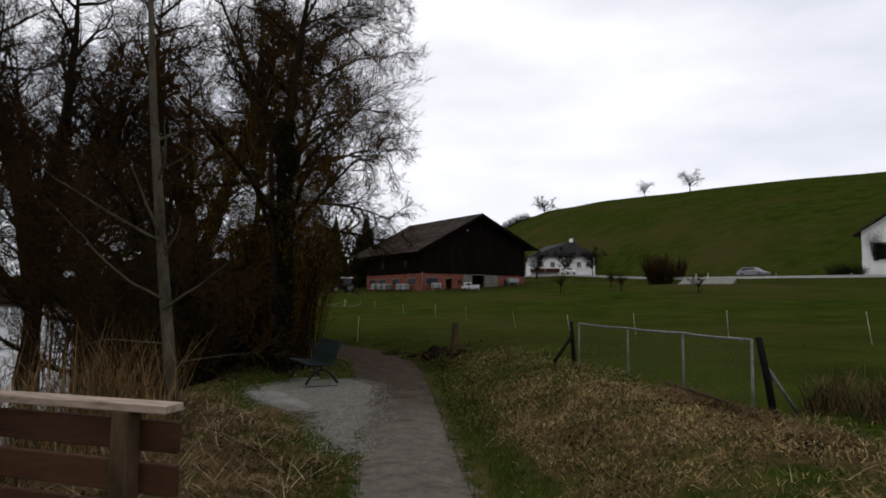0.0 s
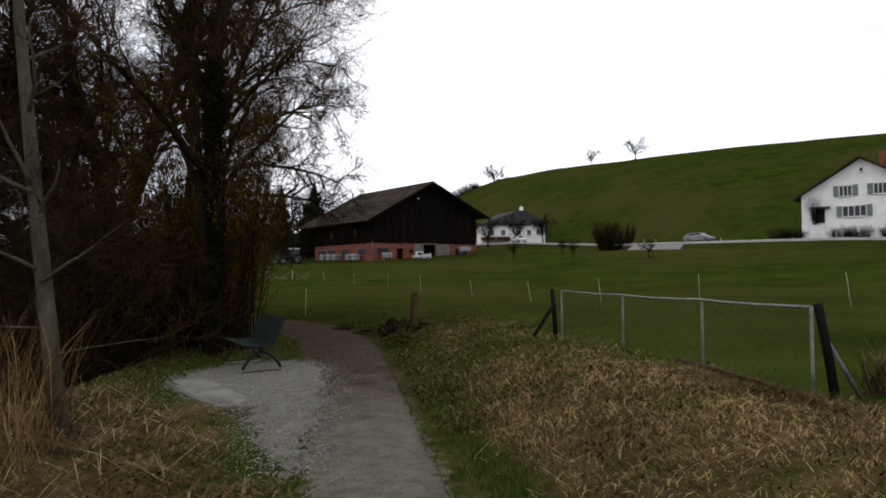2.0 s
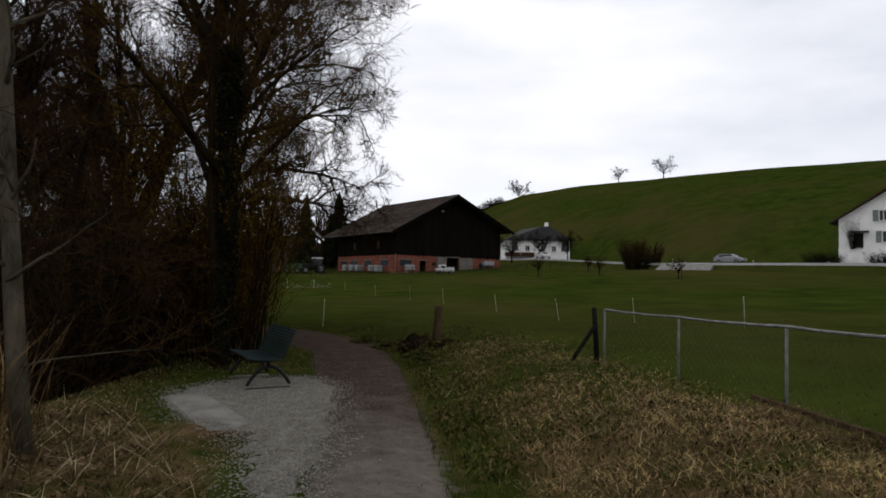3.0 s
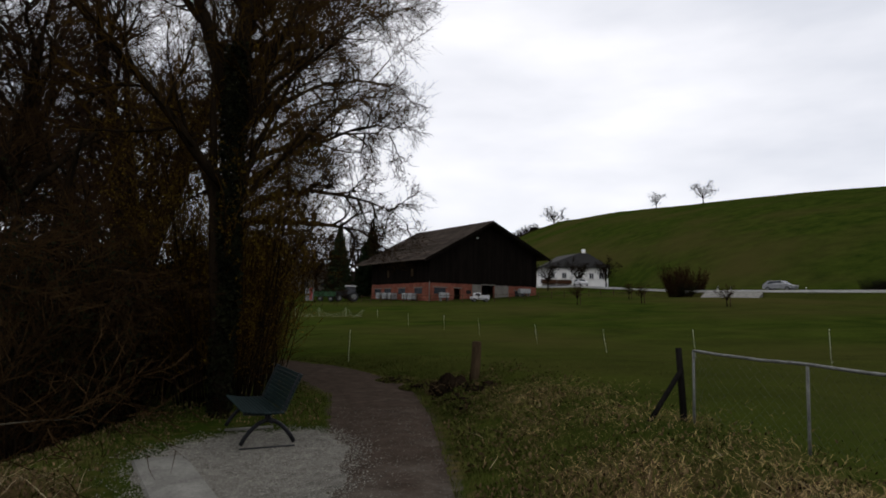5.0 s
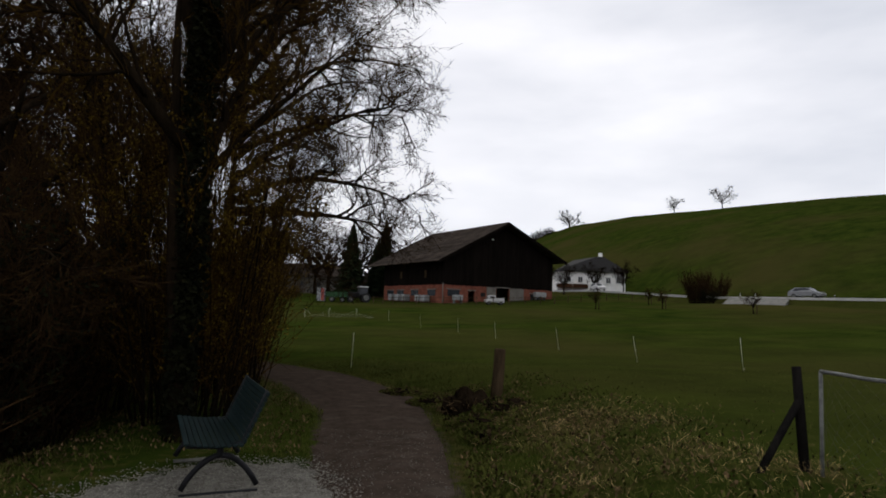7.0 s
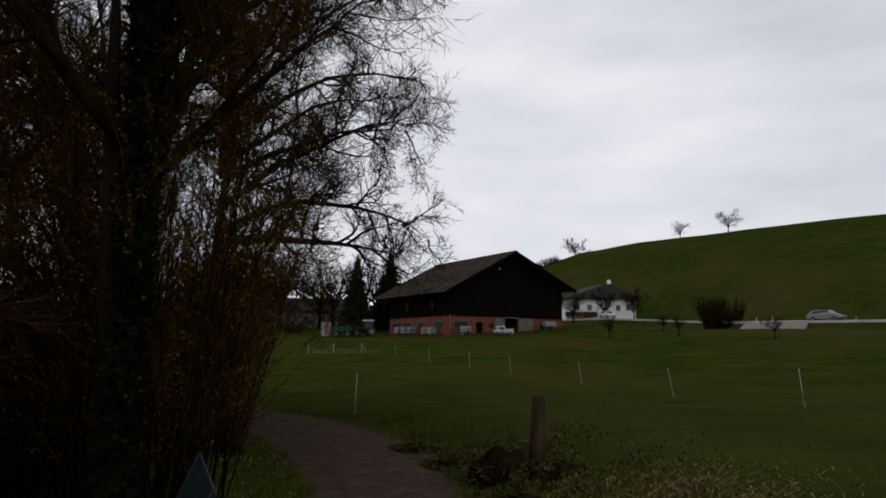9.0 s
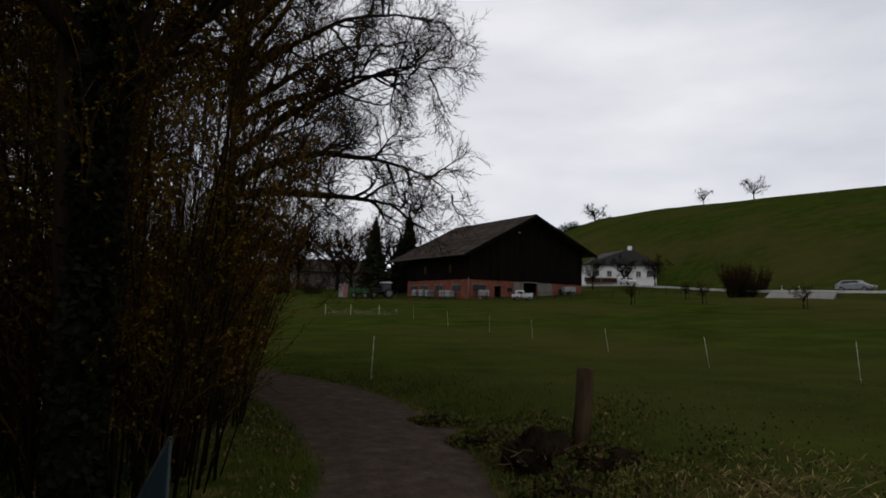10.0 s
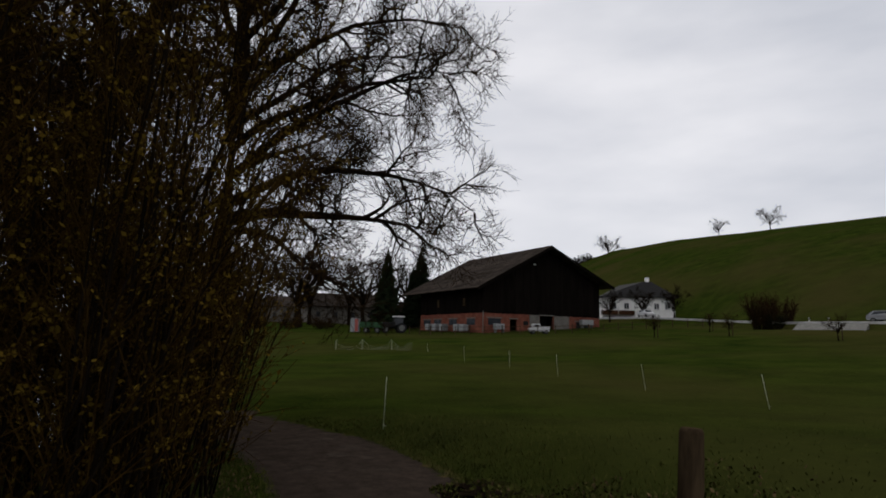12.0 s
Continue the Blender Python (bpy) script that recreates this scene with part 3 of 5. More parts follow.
    for yy in (5.0, 12.6):
        part("pale_board", boxed(0.06, 0.55, 1.2, pose(-0.1, yy, HB + 0.9)), M_POST, b, "weathered grey board")
    part("lamp", boxed(0.35, 0.2, 0.22, pose(W / 2 - 2.1, -0.16, HR - 2.9), 0.05), M_WHITE_PAINT, b, "small white gable lamp")
    # roof: two slopes with wide eaves, verge boards, ridge, and lapped tile courses
    for s, sl, run in ((-1, slope, W / 2 + OVL), (1, slope_r, W / 2 + OV)):
        courses = 16
        for c in range(courses):
            u0, u1 = run * c / courses, run * (c + 1.12) / courses
            bm = bmesh.new()
            z0, z1 = HR - sl * u0, HR - sl * u1 + 0.05
            xa, xb = W / 2 + s * u0, W / 2 + s * u1
            if s < 0:
                sheet(bm, (xb, -OV, z1), (xa, -OV, z0), (xa, L + OVF, z0), (xb, L + OVF, z1), 0.14)
            else:
                sheet(bm, (xa, -OV, z0), (xb, -OV, z1), (xb, L + OVF, z1), (xa, L + OVF, z0), 0.14)
            part("tile_course", bm, M_ROOF, b)
        for y in (-OV, L + OVF):
            bm = bmesh.new()
            e = s * run
            sheet(bm, (W / 2, y - 0.05, HR + 0.06), (W / 2 + e, y - 0.05, HR - sl * run + 0.06), (W / 2 + e, y - 0.05, HR - sl * run - 0.4), (W / 2, y - 0.05, HR - 0.4), 0.06)
            part("verge_board", bm, M_WOOD_DARK, b)
    v, f = [], []
    tube(v, f, [Vector((W / 2, -OV, HR)), Vector((W / 2, L + OVF, HR))], [0.16, 0.16], 8)
    raw("ridge_cap", v, f, M_ROOF, b)
    for y in np.linspace(0.3, L - 0.3, 8):
        bm = bmesh.new()
        box(bm, OV * 1.05, 0.16, 0.2, pose(-OV / 2, y, HE - slope * OV / 2 - 0.3, 0, -math.degrees(math.atan(slope)), 0))
        part("rafter_end", bm, M_WOOD_DARK, b)
    return b


barn()


def white_house():
    """Two-storey white house above the road, its gable towards the lake."""
    m = pose(55.9, 82.0, 6.7, 0, 0, -48)
    h = thing("house", m, "white rendered house with grey-green shutters and brown roof", "house")
    W, L, HE, HR = 13.8, 15.0, 3.9, 8.4
    part("wall", gable_wall(W, HE, HR - 0.15, 0.4, -2.5), M_WHITE, h)
    for x in (0.2, W - 0.2):
        part("wall", boxed(0.4, L - 0.8, HE + 2.5, pose(x, L / 2, -2.5)), M_WHITE, h)
    bk = gable_wall(W, HE, HR - 0.15, 0.4, -2.5)
    bmesh.ops.translate(bk, verts=bk.verts[:], vec=(0, L - 0.4, 0))
    part("wall", bk, M_WHITE, h)
    sl, OV = (HR - HE) / (W / 2), 0.9
    run = W / 2 + OV
    for s in (0, 1):
        for c in range(9):
            u0, u1 = run * c / 9, run * (c + 1.12) / 9
            z0, z1 = HR - sl * u0 + 0.2, HR - sl * u1 + 0.24
            bm = bmesh.new()
            if s == 0:
                sheet(bm, (W / 2 - u1, -OV, z1), (W / 2 - u0, -OV, z0), (W / 2 - u0, L + OV, z0), (W / 2 - u1, L + OV, z1), 0.2)
            else:
                sheet(bm, (W / 2 + u0, -OV, z0), (W / 2 + u1, -OV, z1), (W / 2 + u1, L + OV, z1), (W / 2 + u0, L + OV, z0), 0.2)
            part("tile_course", bm, M_ROOF, h)
    for s in (-1, 1):
        bm = bmesh.new()
        sheet(bm, (W / 2, -OV - 0.04, HR + 0.2), (W / 2 + s * run, -OV - 0.04, HR - sl * run + 0.2), (W / 2 + s * run, -OV - 0.04, HR - sl * run - 0.05), (W / 2, -OV - 0.04, HR - 0.05), 0.05)
        part("verge_board", bm, M_POST, h)
    I = Matrix.Identity(4)
    window_unit(h, 5.2, 3.5, 1.4, 1.35, 3, I)
    window_unit(h, 9.0, 3.5, 1.4, 1.35, 3, I)
    window_unit(h, 6.1, 0.75, 2.6, 1.4, 4, I)
    window_unit(h, 11.4, 0.75, 2.2, 1.4, 3, I)
    window_unit(h, 7.0, 6.5, 0.4, 0.55, 1, I, False)
    part("door", boxed(1.1, 0.1, 2.1, pose(2.2, -0.04, -0.1)), M_BLACK, h, "dark house door under a small porch")
    part("porch_roof", boxed(2.0, 1.0, 0.12, pose(2.4, -0.5, 2.1)), M_ROOF, h)
    part("plinth", boxed(W + 0.06, 0.08, 2.6, pose(W / 2, -0.05, -2.5)), M_WHITE, h)
    part("chimney", boxed(0.7, 0.7, 2.0, pose(8.5, 6, 7.8)), M_BRICK, h)


white_house()


def farmhouse():
    """Farmhouse behind the barn: white walls, a hipped dark roof."""
    m = pose(21.5, 150, 5.4, 0, 0, 0)
    h = thing("farmhouse", m, "white farmhouse with a dark hipped roof behind the barn", "house")
    part("wall", boxed(15.5, 9, 8.5, pose(7.75, 4.5, -2)), M_WHITE, h)
    bm = bmesh.new()
    base = [bm.verts.new(p) for p in ((-0.8, -0.9, 6.3), (16.3, -0.9, 6.3), (16.3, 9.9, 6.3), (-0.8, 9.9, 6.3))]
    top = [bm.verts.new(p) for p in ((9.6, 3.6, 10.2), (11.4, 3.6, 10.2), (11.4, 5.4, 10.2), (4.6, 5.4, 9.4))]
    bm.faces.new(base[::-1])
    bm.faces.new(top)
    for i in range(4):
        j = (i + 1) % 4
        bm.faces.new((base[i], base[j], top[j], top[i]))
    part("roof", bm, M_BLACK, h, "dark slate hipped roof")
    part("chimney", boxed(0.8, 0.7, 1.6, pose(10.7, 4.4, 9.6)), M_WHITE, h)
    I = Matrix.Identity(4)
    for x in (2.5, 5.2, 9.0, 11.6, 13.9):
        window_unit(h, x, 3.8, 1.0, 1.3, 2, I, False)
    for x in (6.5, 9.5, 13.5):
        window_unit(h, x, 0.8, 1.1, 1.2, 2, I, False)
    part("balcony", boxed(7.0, 1.4, 0.9, pose(3.2, -0.7, 2.5)), M_RAILWOOD, h, "brown timber balcony")
    part("lean_to", boxed(4.2, 2.2, 2.3, pose(3.0, -1.1, -0.4)), M_RAILWOOD, h)
    for x in (-0.2, 3.2, 6.6):
        part("balcony_post", boxed(0.2, 0.2, 5.2, pose(x, -1.3, -1.0)), M_WHITE_PAINT, h)


farmhouse()


# ---- the fence beside the field ----
def low(x, y):
    return land(x, y)


FENCE = [(2.55, 11.62, 1.03), (3.08, 10.33, 1.0), (3.22, 8.33, 1.03), (3.32, 6.68, 1.05)]


def tube_fence():
    x0, y0, _ = FENCE[0]
    f = thing("fence", pose(x0, y0, low(x0, y0)), "old galvanised tube fence with sagging wire mesh", "fence")
    o = Vector((x0, y0, low(x0, y0)))
    lean = Vector((-0.05, 0.0, 0))
    for x, y, z in FENCE:
        zb = low(x, y) - 0.15
        tube_part("post", [Vector((x, y, zb)) + lean * 0.2 - o, Vector((x, y, z)) - o], [0.0145, 0.0145], 8, M_GALV, f, "grey galvanised post")
    pts = []
    for a, b in zip(FENCE, FENCE[1:]):
        for k in range(8):
            t = k / 8
            p = Vector(a).lerp(Vector(b), t)
            p.z += -0.012 * math.sin(math.pi * t) + 0.005 * noise.noise(p * 5)
            pts.append(p - o)
    pts.append(Vector(FENCE[-1]) - o)
    tube_part("top_rail", pts, [0.015] * len(pts), 8, M_GALV, f, "bent galvanised top rail")
    # diamond mesh, one wire after another
    v, fc = [], []
    total = [0.0]
    for a, b in zip(FENCE, FENCE[1:]):
        total.append(total[-1] + (Vector(b).xy - Vector(a).xy).length)

    def at(s, h):
        s = min(max(s, 0.0), total[-1] - 1e-4)
        for i in range(len(FENCE) - 1):
            if s <= total[i + 1]:
                t = (s - total[i]) / (total[i + 1] - total[i])
                p = Vector(FENCE[i]).lerp(Vector(FENCE[i + 1]), t)
                zb = low(p.x, p.y) + 0.06
                return Vector((p.x, p.y, zb + (p.z - zb) * h)) - o
    s = -0.8
    while s < total[-1]:
        for sg in (1, -1):
            q = [at(s + (0.8 * h if sg > 0 else 0.8 * (1 - h)), h) for h in (0, 0.5, 1)]
            tube(v, fc, q, [0.0007] * 3, 3)
        s += 0.11
    raw("wire_mesh", v, fc, M_WIRE, f, "thin diamond wire mesh")
    return f


tube_fence()


def braced_post(x, y, top, fx, fy, fz, dark_brace, lean):
    """A thick end post with a slanting brace."""
    z = low(x, y)
    p = thing("fence_post", pose(x, y, z), "tarred timber end post with a slanting brace", "post", "fence end posts")
    tube_part("post", [(0, 0, -0.2), (lean * 0.5, 0.01, (top - z) * 0.5), (lean, 0.0, top - z), ], [0.04, 0.038, 0.035], 9, M_POST_BLACK, p)
    tube_part("brace", [(fx - x, fy - y, fz - z - 0.08), (lean * 0.7, 0, (top - z) * 0.68)], [0.03 if dark_brace else 0.02] * 2, 8, M_POST_BLACK if dark_brace else M_GALV, p)


braced_post(2.49, 11.75, 1.05, 1.96, 11.5, low(1.96, 11.5), True, -0.06)
braced_post(3.6, 6.75, 1.07, 4.0, 6.95, low(4.0, 6.95), False, -0.17)

board = thing("ground_board", pose(3.28, 7.6, low(3.28, 7.6) + 0.07, 1, 0, 6), "weathered board lying along the fence foot", "board")
part("plank", boxed(0.06, 2.4, 0.05, None, 0.006), M_POST, board)

post = thing("wooden_post", pose(0.28, 16.55, low(0.28, 16.55), 0, 4, 0), "short weathered round fence post in the meadow edge", "post")
tube_part("shaft", [(0, 0, -0.2), (0.01, 0, 0.38), (0.0, 0, 0.79), (0, 0, 0.82)], [0.098, 0.094, 0.09, 0.075], 11, M_POST, post)


def tree_stump():
    x, y = -0.15, 16.2
    z = low(x, y)
    s = thing("tree_stump", pose(x, y, z), "low mossy root stump at the edge of the path", "stump")
    bm = bmesh.new()
    bmesh.ops.create_icosphere(bm, subdivisions=4, radius=1)
    for v in bm.verts:
        n = noise.noise(v.co * 2.3) * 0.3 + noise.noise(v.co * 6) * 0.14
        v.co = Vector((v.co.x * 0.4, v.co.y * 0.34, max(-0.1, v.co.z * 0.36))) * (1 + n)
    part("root_mass", bm, M_BARK, s, smooth=False)
    v, f = [], []
    rr = random.Random(5)
    for i in range(70):
        a = rr.uniform(0, 6.28)
        p = Vector((0.3 * math.cos(a), 0.26 * math.sin(a), rr.uniform(0.0, 0.22)))
        q = p + Vector((math.cos(a) * rr.uniform(0.1, 0.3), math.sin(a) * rr.uniform(0.05, 0.25), rr.uniform(-0.1, 0.16)))
        tube(v, f, [p, q], [0.012, 0.004], 4)
    raw("sprout_tangle", v, f, M_LITTER, s)


tree_stump()


def earth_mound(x, y, w, d, h, seed):
    """A low clod of earth and roots, grown over with leaves."""
    rr = random.Random(seed)
    t = thing("earth_mound", pose(x, y, low(x, y)), "low dark earth clod overgrown with small leaves", "mound", "clods along the path")
    bm = bmesh.new()
    bmesh.ops.create_icosphere(bm, subdivisions=4, radius=1)
    o = Vector((seed * 3.1, 0, 0))
    for v in bm.verts:
        k = 1 + noise.noise(v.co * 2.1 + o) * 0.35 + noise.noise(v.co * 7 + o) * 0.16
        v.co = Vector((v.co.x * w, v.co.y * d, max(-0.12, v.co.z * h))) * k
    part("clod", bm, M_BARK, t)
    for name, mat, n, size in (("leaf_cover", M_GRASS, 900, 0.05), ("dead_leaf_cover", M_LITTER, 300, 0.045)):
        vv, ff = [], []
        for _ in range(n):
            a, e = rr.uniform(0, 6.28), math.sqrt(rr.random()) * 1.25
            p = Vector((w * e * math.cos(a), d * e * math.sin(a), h * max(0.0, 1 - e * e * 0.75) * rr.uniform(0.85, 1.15)))
            u = Vector((rr.uniform(-1, 1), rr.uniform(-1, 1), rr.uniform(0, 1))).normalized()
            g = u.cross(Vector((rr.uniform(-1, 1), rr.uniform(-1, 1), rr.uniform(-1, 1)))).normalized()
            sz = size * rr.uniform(0.5, 1.4)
            i = len(vv)
            vv += [tuple(p), tuple(p + u * sz * 0.5 + g * sz * 0.35), tuple(p + u * sz), tuple(p + u * sz * 0.5 - g * sz * 0.35)]
            ff.append((i, i + 1, i + 2, i + 3))
        tagged(raw(name, vv, ff, mat, t), kind="stuff")


for k, (x, y, w, d, h) in enumerate(((-0.7, 17.4, 0.4, 0.36, 0.13), (0.02, 15.3, 0.34, 0.34, 0.14), (0.42, 15.7, 0.4, 0.3, 0.17), (-1.25, 18.7, 0.5, 0.35, 0.1), (0.15, 14.3, 0.3, 0.36, 0.1))):
    earth_mound(x, y, w, d, h, k + 1)

# white plastic stakes of the electric fence
STAKES = [(11.6, 16.8), (9.25, 20.1), (7.46, 24), (5.92, 28.8), (3.97, 34), (1.53, 40), (-0.51, 45), (-3.2, 50.5), (-6.6, 60), (-3.1, 22.6)]
stake0 = thing("fence_stake", Matrix.Identity(4), "thin white plastic electric fence stake in the grass", "stake", "electric fence stakes")
tube_part("rod", [(0, 0, -0.1), (0, 0, 0.92)], [0.0065, 0.005], 6, M_PLASTIC, stake0)
part("foot_tread", boxed(0.05, 0.01, 0.01, pose(0.02, 0, 0.08)), M_PLASTIC, stake0)
for zz in (0.45, 0.7, 0.88):
    part("wire_hook", boxed(0.025, 0.008, 0.01, pose(0.01, 0, zz)), M_PLASTIC, stake0)
for i, (x, y) in enumerate(STAKES):
    mm = pose(x, y, low(x, y), random.uniform(-6, 6), random.uniform(-9, 4), random.uniform(0, 360) * 0)
    if i == 0:
        stake0.matrix_world = mm
    else:
        copy_thing(stake0, mm)


# ---- bench ----
def bench():
    """Park bench with thin slats on two cast-iron arched ends; x along the seat, its front towards -y."""
    cx, cy = -2.62, 12.58
    b = thing("park_bench", pose(cx, cy, low(cx, cy) + 0.025, 0, 0, -63), "dark teal slatted park bench with black iron legs", "bench")
    half = 0.74
    prof = []
    for i in range(10):
        prof.append((-0.28 + i * 0.049, 0.43 - 0.012 * math.sin(i / 8 * math.pi) - 0.004 * i, 0))
    for i in range(10):
        prof.append((0.2 + 0.019 * i, 0.44 + 0.043 * i, 1))
    for y, z, back in prof:
        bm = boxed(2 * half, 0.04, 0.018, pose(0, 0, 0), 0.004)
        rx = 68 if back else 0
        bmesh.ops.transform(bm, matrix=pose(0, y, z, rx, 0, 0), verts=bm.verts[:])
        part("slat", bm, M_BENCH, b)
    for x in (-half + 0.1, half - 0.1):
        arch = [(x, -0.3 + 0.62 * t, -0.02 + 0.34 * math.sin(math.pi * (0.04 + 0.92 * t)) ** 0.75) for t in np.linspace(0, 1, 15)]
        leg = tube_part("leg", arch, [0.026] * 15, 8, M_IRON, b, "arched black iron leg")
        tube_part("seat_bracket", [(x, -0.28, 0.41), (x, 0.0, 0.39), (x, 0.18, 0.41), (x, 0.26, 0.6), (x, 0.37, 0.86)], [0.02, 0.022, 0.024, 0.02, 0.016], 8, M_IRON, b)
        tube_part("foot_bar", [(x, -0.31, 0.0), (x, 0.33, 0.0)], [0.018, 0.018], 8, M_IRON if x > 0 else M_CONCRETE, b)
        tube_part("strut", [(x, 0.0, 0.31), (x, 0.0, 0.4)], [0.03, 0.03], 8, M_IRON, b)


bench()

slab = thing("concrete_slab", pose(-2.7, 10.42, low(-2.7, 10.42) - 0.01, 0, 0, 32), "pale concrete slab set in the gravel before the bench", "slab")
part("slab_body", boxed(0.54, 2.3, 0.09, pose(0, 0, -0.05), 0.02), M_CONCRETE, slab)


# ---- railing by the reeds ----
def railing():
    """Low brown board railing with a flat cap; x runs away from the path."""
    x0, y0 = -1.74, 4.08
    m = pose(x0, y0, 0, 0, 0, 162)
    z = -0.06
    r = thing("railing", m, "brown stained board railing with a weathered flat cap", "railing")
    length = 3.6
    part("cap_board", boxed(length, 0.17, 0.055, pose(length / 2, 0.0, 0.735), 0.006), M_RAILTOP, r, "weathered pale cap board")
    for zz in (0.465, 0.187, -0.09):
        part("rail_board", boxed(length - 0.01, 0.05, 0.2, pose(length / 2, -0.05, zz), 0.006), M_RAILWOOD, r)
    for x in (0.36, 1.75, 3.15):
        part("post", boxed(0.145, 0.12, 0.735 + 0.45, pose(x, 0.036, -0.45), 0.008), M_POST, r, "square weathered post")


railing()


# ---- trees and shrubs ----
UP = Vector((0, 0, 1))


def rand_perp(rng, d):
    v = Vector((rng.uniform(-1, 1), rng.uniform(-1, 1), rng.uniform(-1, 1)))
    v -= d * v.dot(d)
    return v.normalized() if v.length > 1e-4 else Vector((1, 0, 0))


def limb_path(rng, p, d, length, n, wander, rise):
    pts, q, h = [p.copy()], p.copy(), d.copy()
    for _ in range(n):
        h = (h + rand_perp(rng, h) * wander * rng.random() + UP * rise).normalized()
        q = q + h * (length / n)
        pts.append(q.copy())
    return pts


def along(pts, t):
    f = t * (len(pts) - 1)
    i = min(int(f), len(pts) - 2)
    return pts[i].lerp(pts[i + 1], f - i), (pts[i + 1] - pts[i]).normalized()


def branch_out(rng, store, pts, r, level, spec):
    """Side branches along pts; spec holds, level by level: count, length, spread in degrees, wander, rise, radius share."""
    if level >= len(spec):
        return
    count, length, spread, wander, rise, share = spec[level]
    side = rng.uniform(0, 6.28)
    for k in range(count):
        t = 0.16 + 0.84 * (k + rng.random()) / count
        p, d = along(pts, min(t, 0.995))
        side += 2.4 + rng.uniform(-0.5, 0.5)
        u = rand_perp(rng, d)
        a = radians(spread * rng.uniform(0.6, 1.3))
        nd = (d * math.cos(a) + u * math.sin(a)).normalized()
        ln = length * rng.uniform(0.55, 1.2) * (1.15 - 0.5 * t)
        br = max(store["thin"], r * share * (1.1 - 0.55 * t))
        n = 6 if level == 0 else (3 if level < len(spec) - 1 else 1 if level > 2 else 2)
        q = limb_path(rng, p, nd, ln, n, wander, rise)
        rad = [br * (1 - 0.8 * i / n) for i in range(n + 1)]
        big = br > 0.012
        tube(*store["branch" if big else "twig"], q, rad, 5 if big else 3)
        branch_out(rng, store, q, br, level + 1, spec)


def make_tree(name, m, label, category, seed, stems, spec, bark, twig, group="", thin=0.004):
    """stems: (start, direction, length, radius, wander, rise) of each trunk and main limb."""
    rng = random.Random(seed)
    store = {"thin": thin, "trunk": ([], []), "branch": ([], []), "twig": ([], [])}
    for start, d, length, r, wander, rise, side in stems:
        n = 9
        pts = limb_path(rng, Vector(start), Vector(d).normalized(), length, n, wander, rise)
        tube(*store["trunk"], pts, [r * (1 - 0.95 * (i / n) ** 1.1) for i in range(n + 1)], 8)
        if side:
            branch_out(rng, store, pts, r, 0, spec)
    t = thing(name, m, label, category, group)
    raw("trunk", *store["trunk"], bark, t, smooth=True)
    if store["branch"][0]:
        tagged(raw("bough_structure", *store["branch"], bark, t, smooth=True), kind="stuff")
    if store["twig"][0]:
        tagged(raw("crown", *store["twig"], twig, t, "dense bare twigs"), kind="stuff")
    return t


def leaf_cards(rng, n, place, size, droop=0.5):
    v, f = [], []
    for _ in range(n):
        p = place(rng)
        if p is None:
            continue
        a, b = Vector((rng.uniform(-1, 1), rng.uniform(-1, 1), rng.uniform(-1, 1))).normalized(), None
        b = rand_perp(rng, a)
        s = size * rng.uniform(0.5, 1.3)
        i = len(v)
        v += [tuple(p), tuple(p + a * s * 0.5 + b * s * 0.32), tuple(p + a * s), tuple(p + a * s * 0.5 - b * s * 0.32)]
        f.append((i, i + 1, i + 2, i + 3))
    return v, f


# slim grey tree at the reeds
base = Vector((-3.52, 8.3, low(-3.52, 8.3) - 0.1))
make_tree("slim_tree", Matrix.Translation(base), "slim bare tree with grey-green bark among the reeds", "tree", 11,
          [((0, 0, 0), (-0.14, 0.02, 1), 10.0, 0.088, 0.05, 0.006, True),
           ((-0.24, 0.03, 1.66), (0.75, -0.1, 0.5), 1.1, 0.022, 0.2, 0.03, True),
           ((-0.26, 0.03, 1.8), (-0.8, -0.3, 0.75), 1.9, 0.02, 0.35, 0.03, True),
           ((-0.34, 0.05, 2.6), (-0.9, 0.2, 0.35), 2.4, 0.02, 0.15, 0.04, True),
           ((-0.13, 0.02, 0.9), (0.9, -0.3, 0.35), 1.3, 0.012, 0.3, -0.03, True),
           ((-0.18, 0.02, 1.2), (-0.9, -0.4, 0.3), 1.5, 0.012, 0.3, -0.03, True)],
          [(11, 1.1, 58, 0.35, 0.04, 0.34), (5, 0.5, 48, 0.35, 0.02, 0.45), (3, 0.28, 45, 0.3, 0.03, 0.5)], M_BARK_PALE, M_TWIG, thin=0.004)

# the large tree beyond the bend, whose limbs reach over the meadow
rl2 = random.Random(8)
limbs = [((0, 0, 0), (0.02, 0, 1), 7.5, 0.4, 0.05, 0.0, False), ((0.1, 0, 7.0), (0.05, 0, 1), 8.5, 0.24, 0.12, 0.02, True),
         ((0.1, 0, 4.85), (1, -0.12, 0.16), 5.7, 0.16, 0.16, -0.01, True),
         ((0.1, 0, 4.5), (1, -0.4, 0.15), 4.6, 0.1, 0.3, -0.05, True)]
for k in range(11):
    a = rl2.uniform(-0.5, 0.55)
    limbs.append(((0.05, 0, 5.2 + 0.72 * k), (math.cos(a), math.sin(a), 0.42 + 0.085 * k), rl2.uniform(6.2, 7.0) + 0.03 * k, 0.125 - 0.004 * k, 0.3, -0.06 - 0.004 * k, True))
for k in range(7):
    a = 1.0 + 0.72 * k + rl2.uniform(-0.2, 0.2)
    limbs.append(((0.02, 0, 6.0 + 0.9 * k), (math.cos(a), math.sin(a), 0.9 + 0.05 * k), 4.8, 0.11, 0.35, -0.07, True))
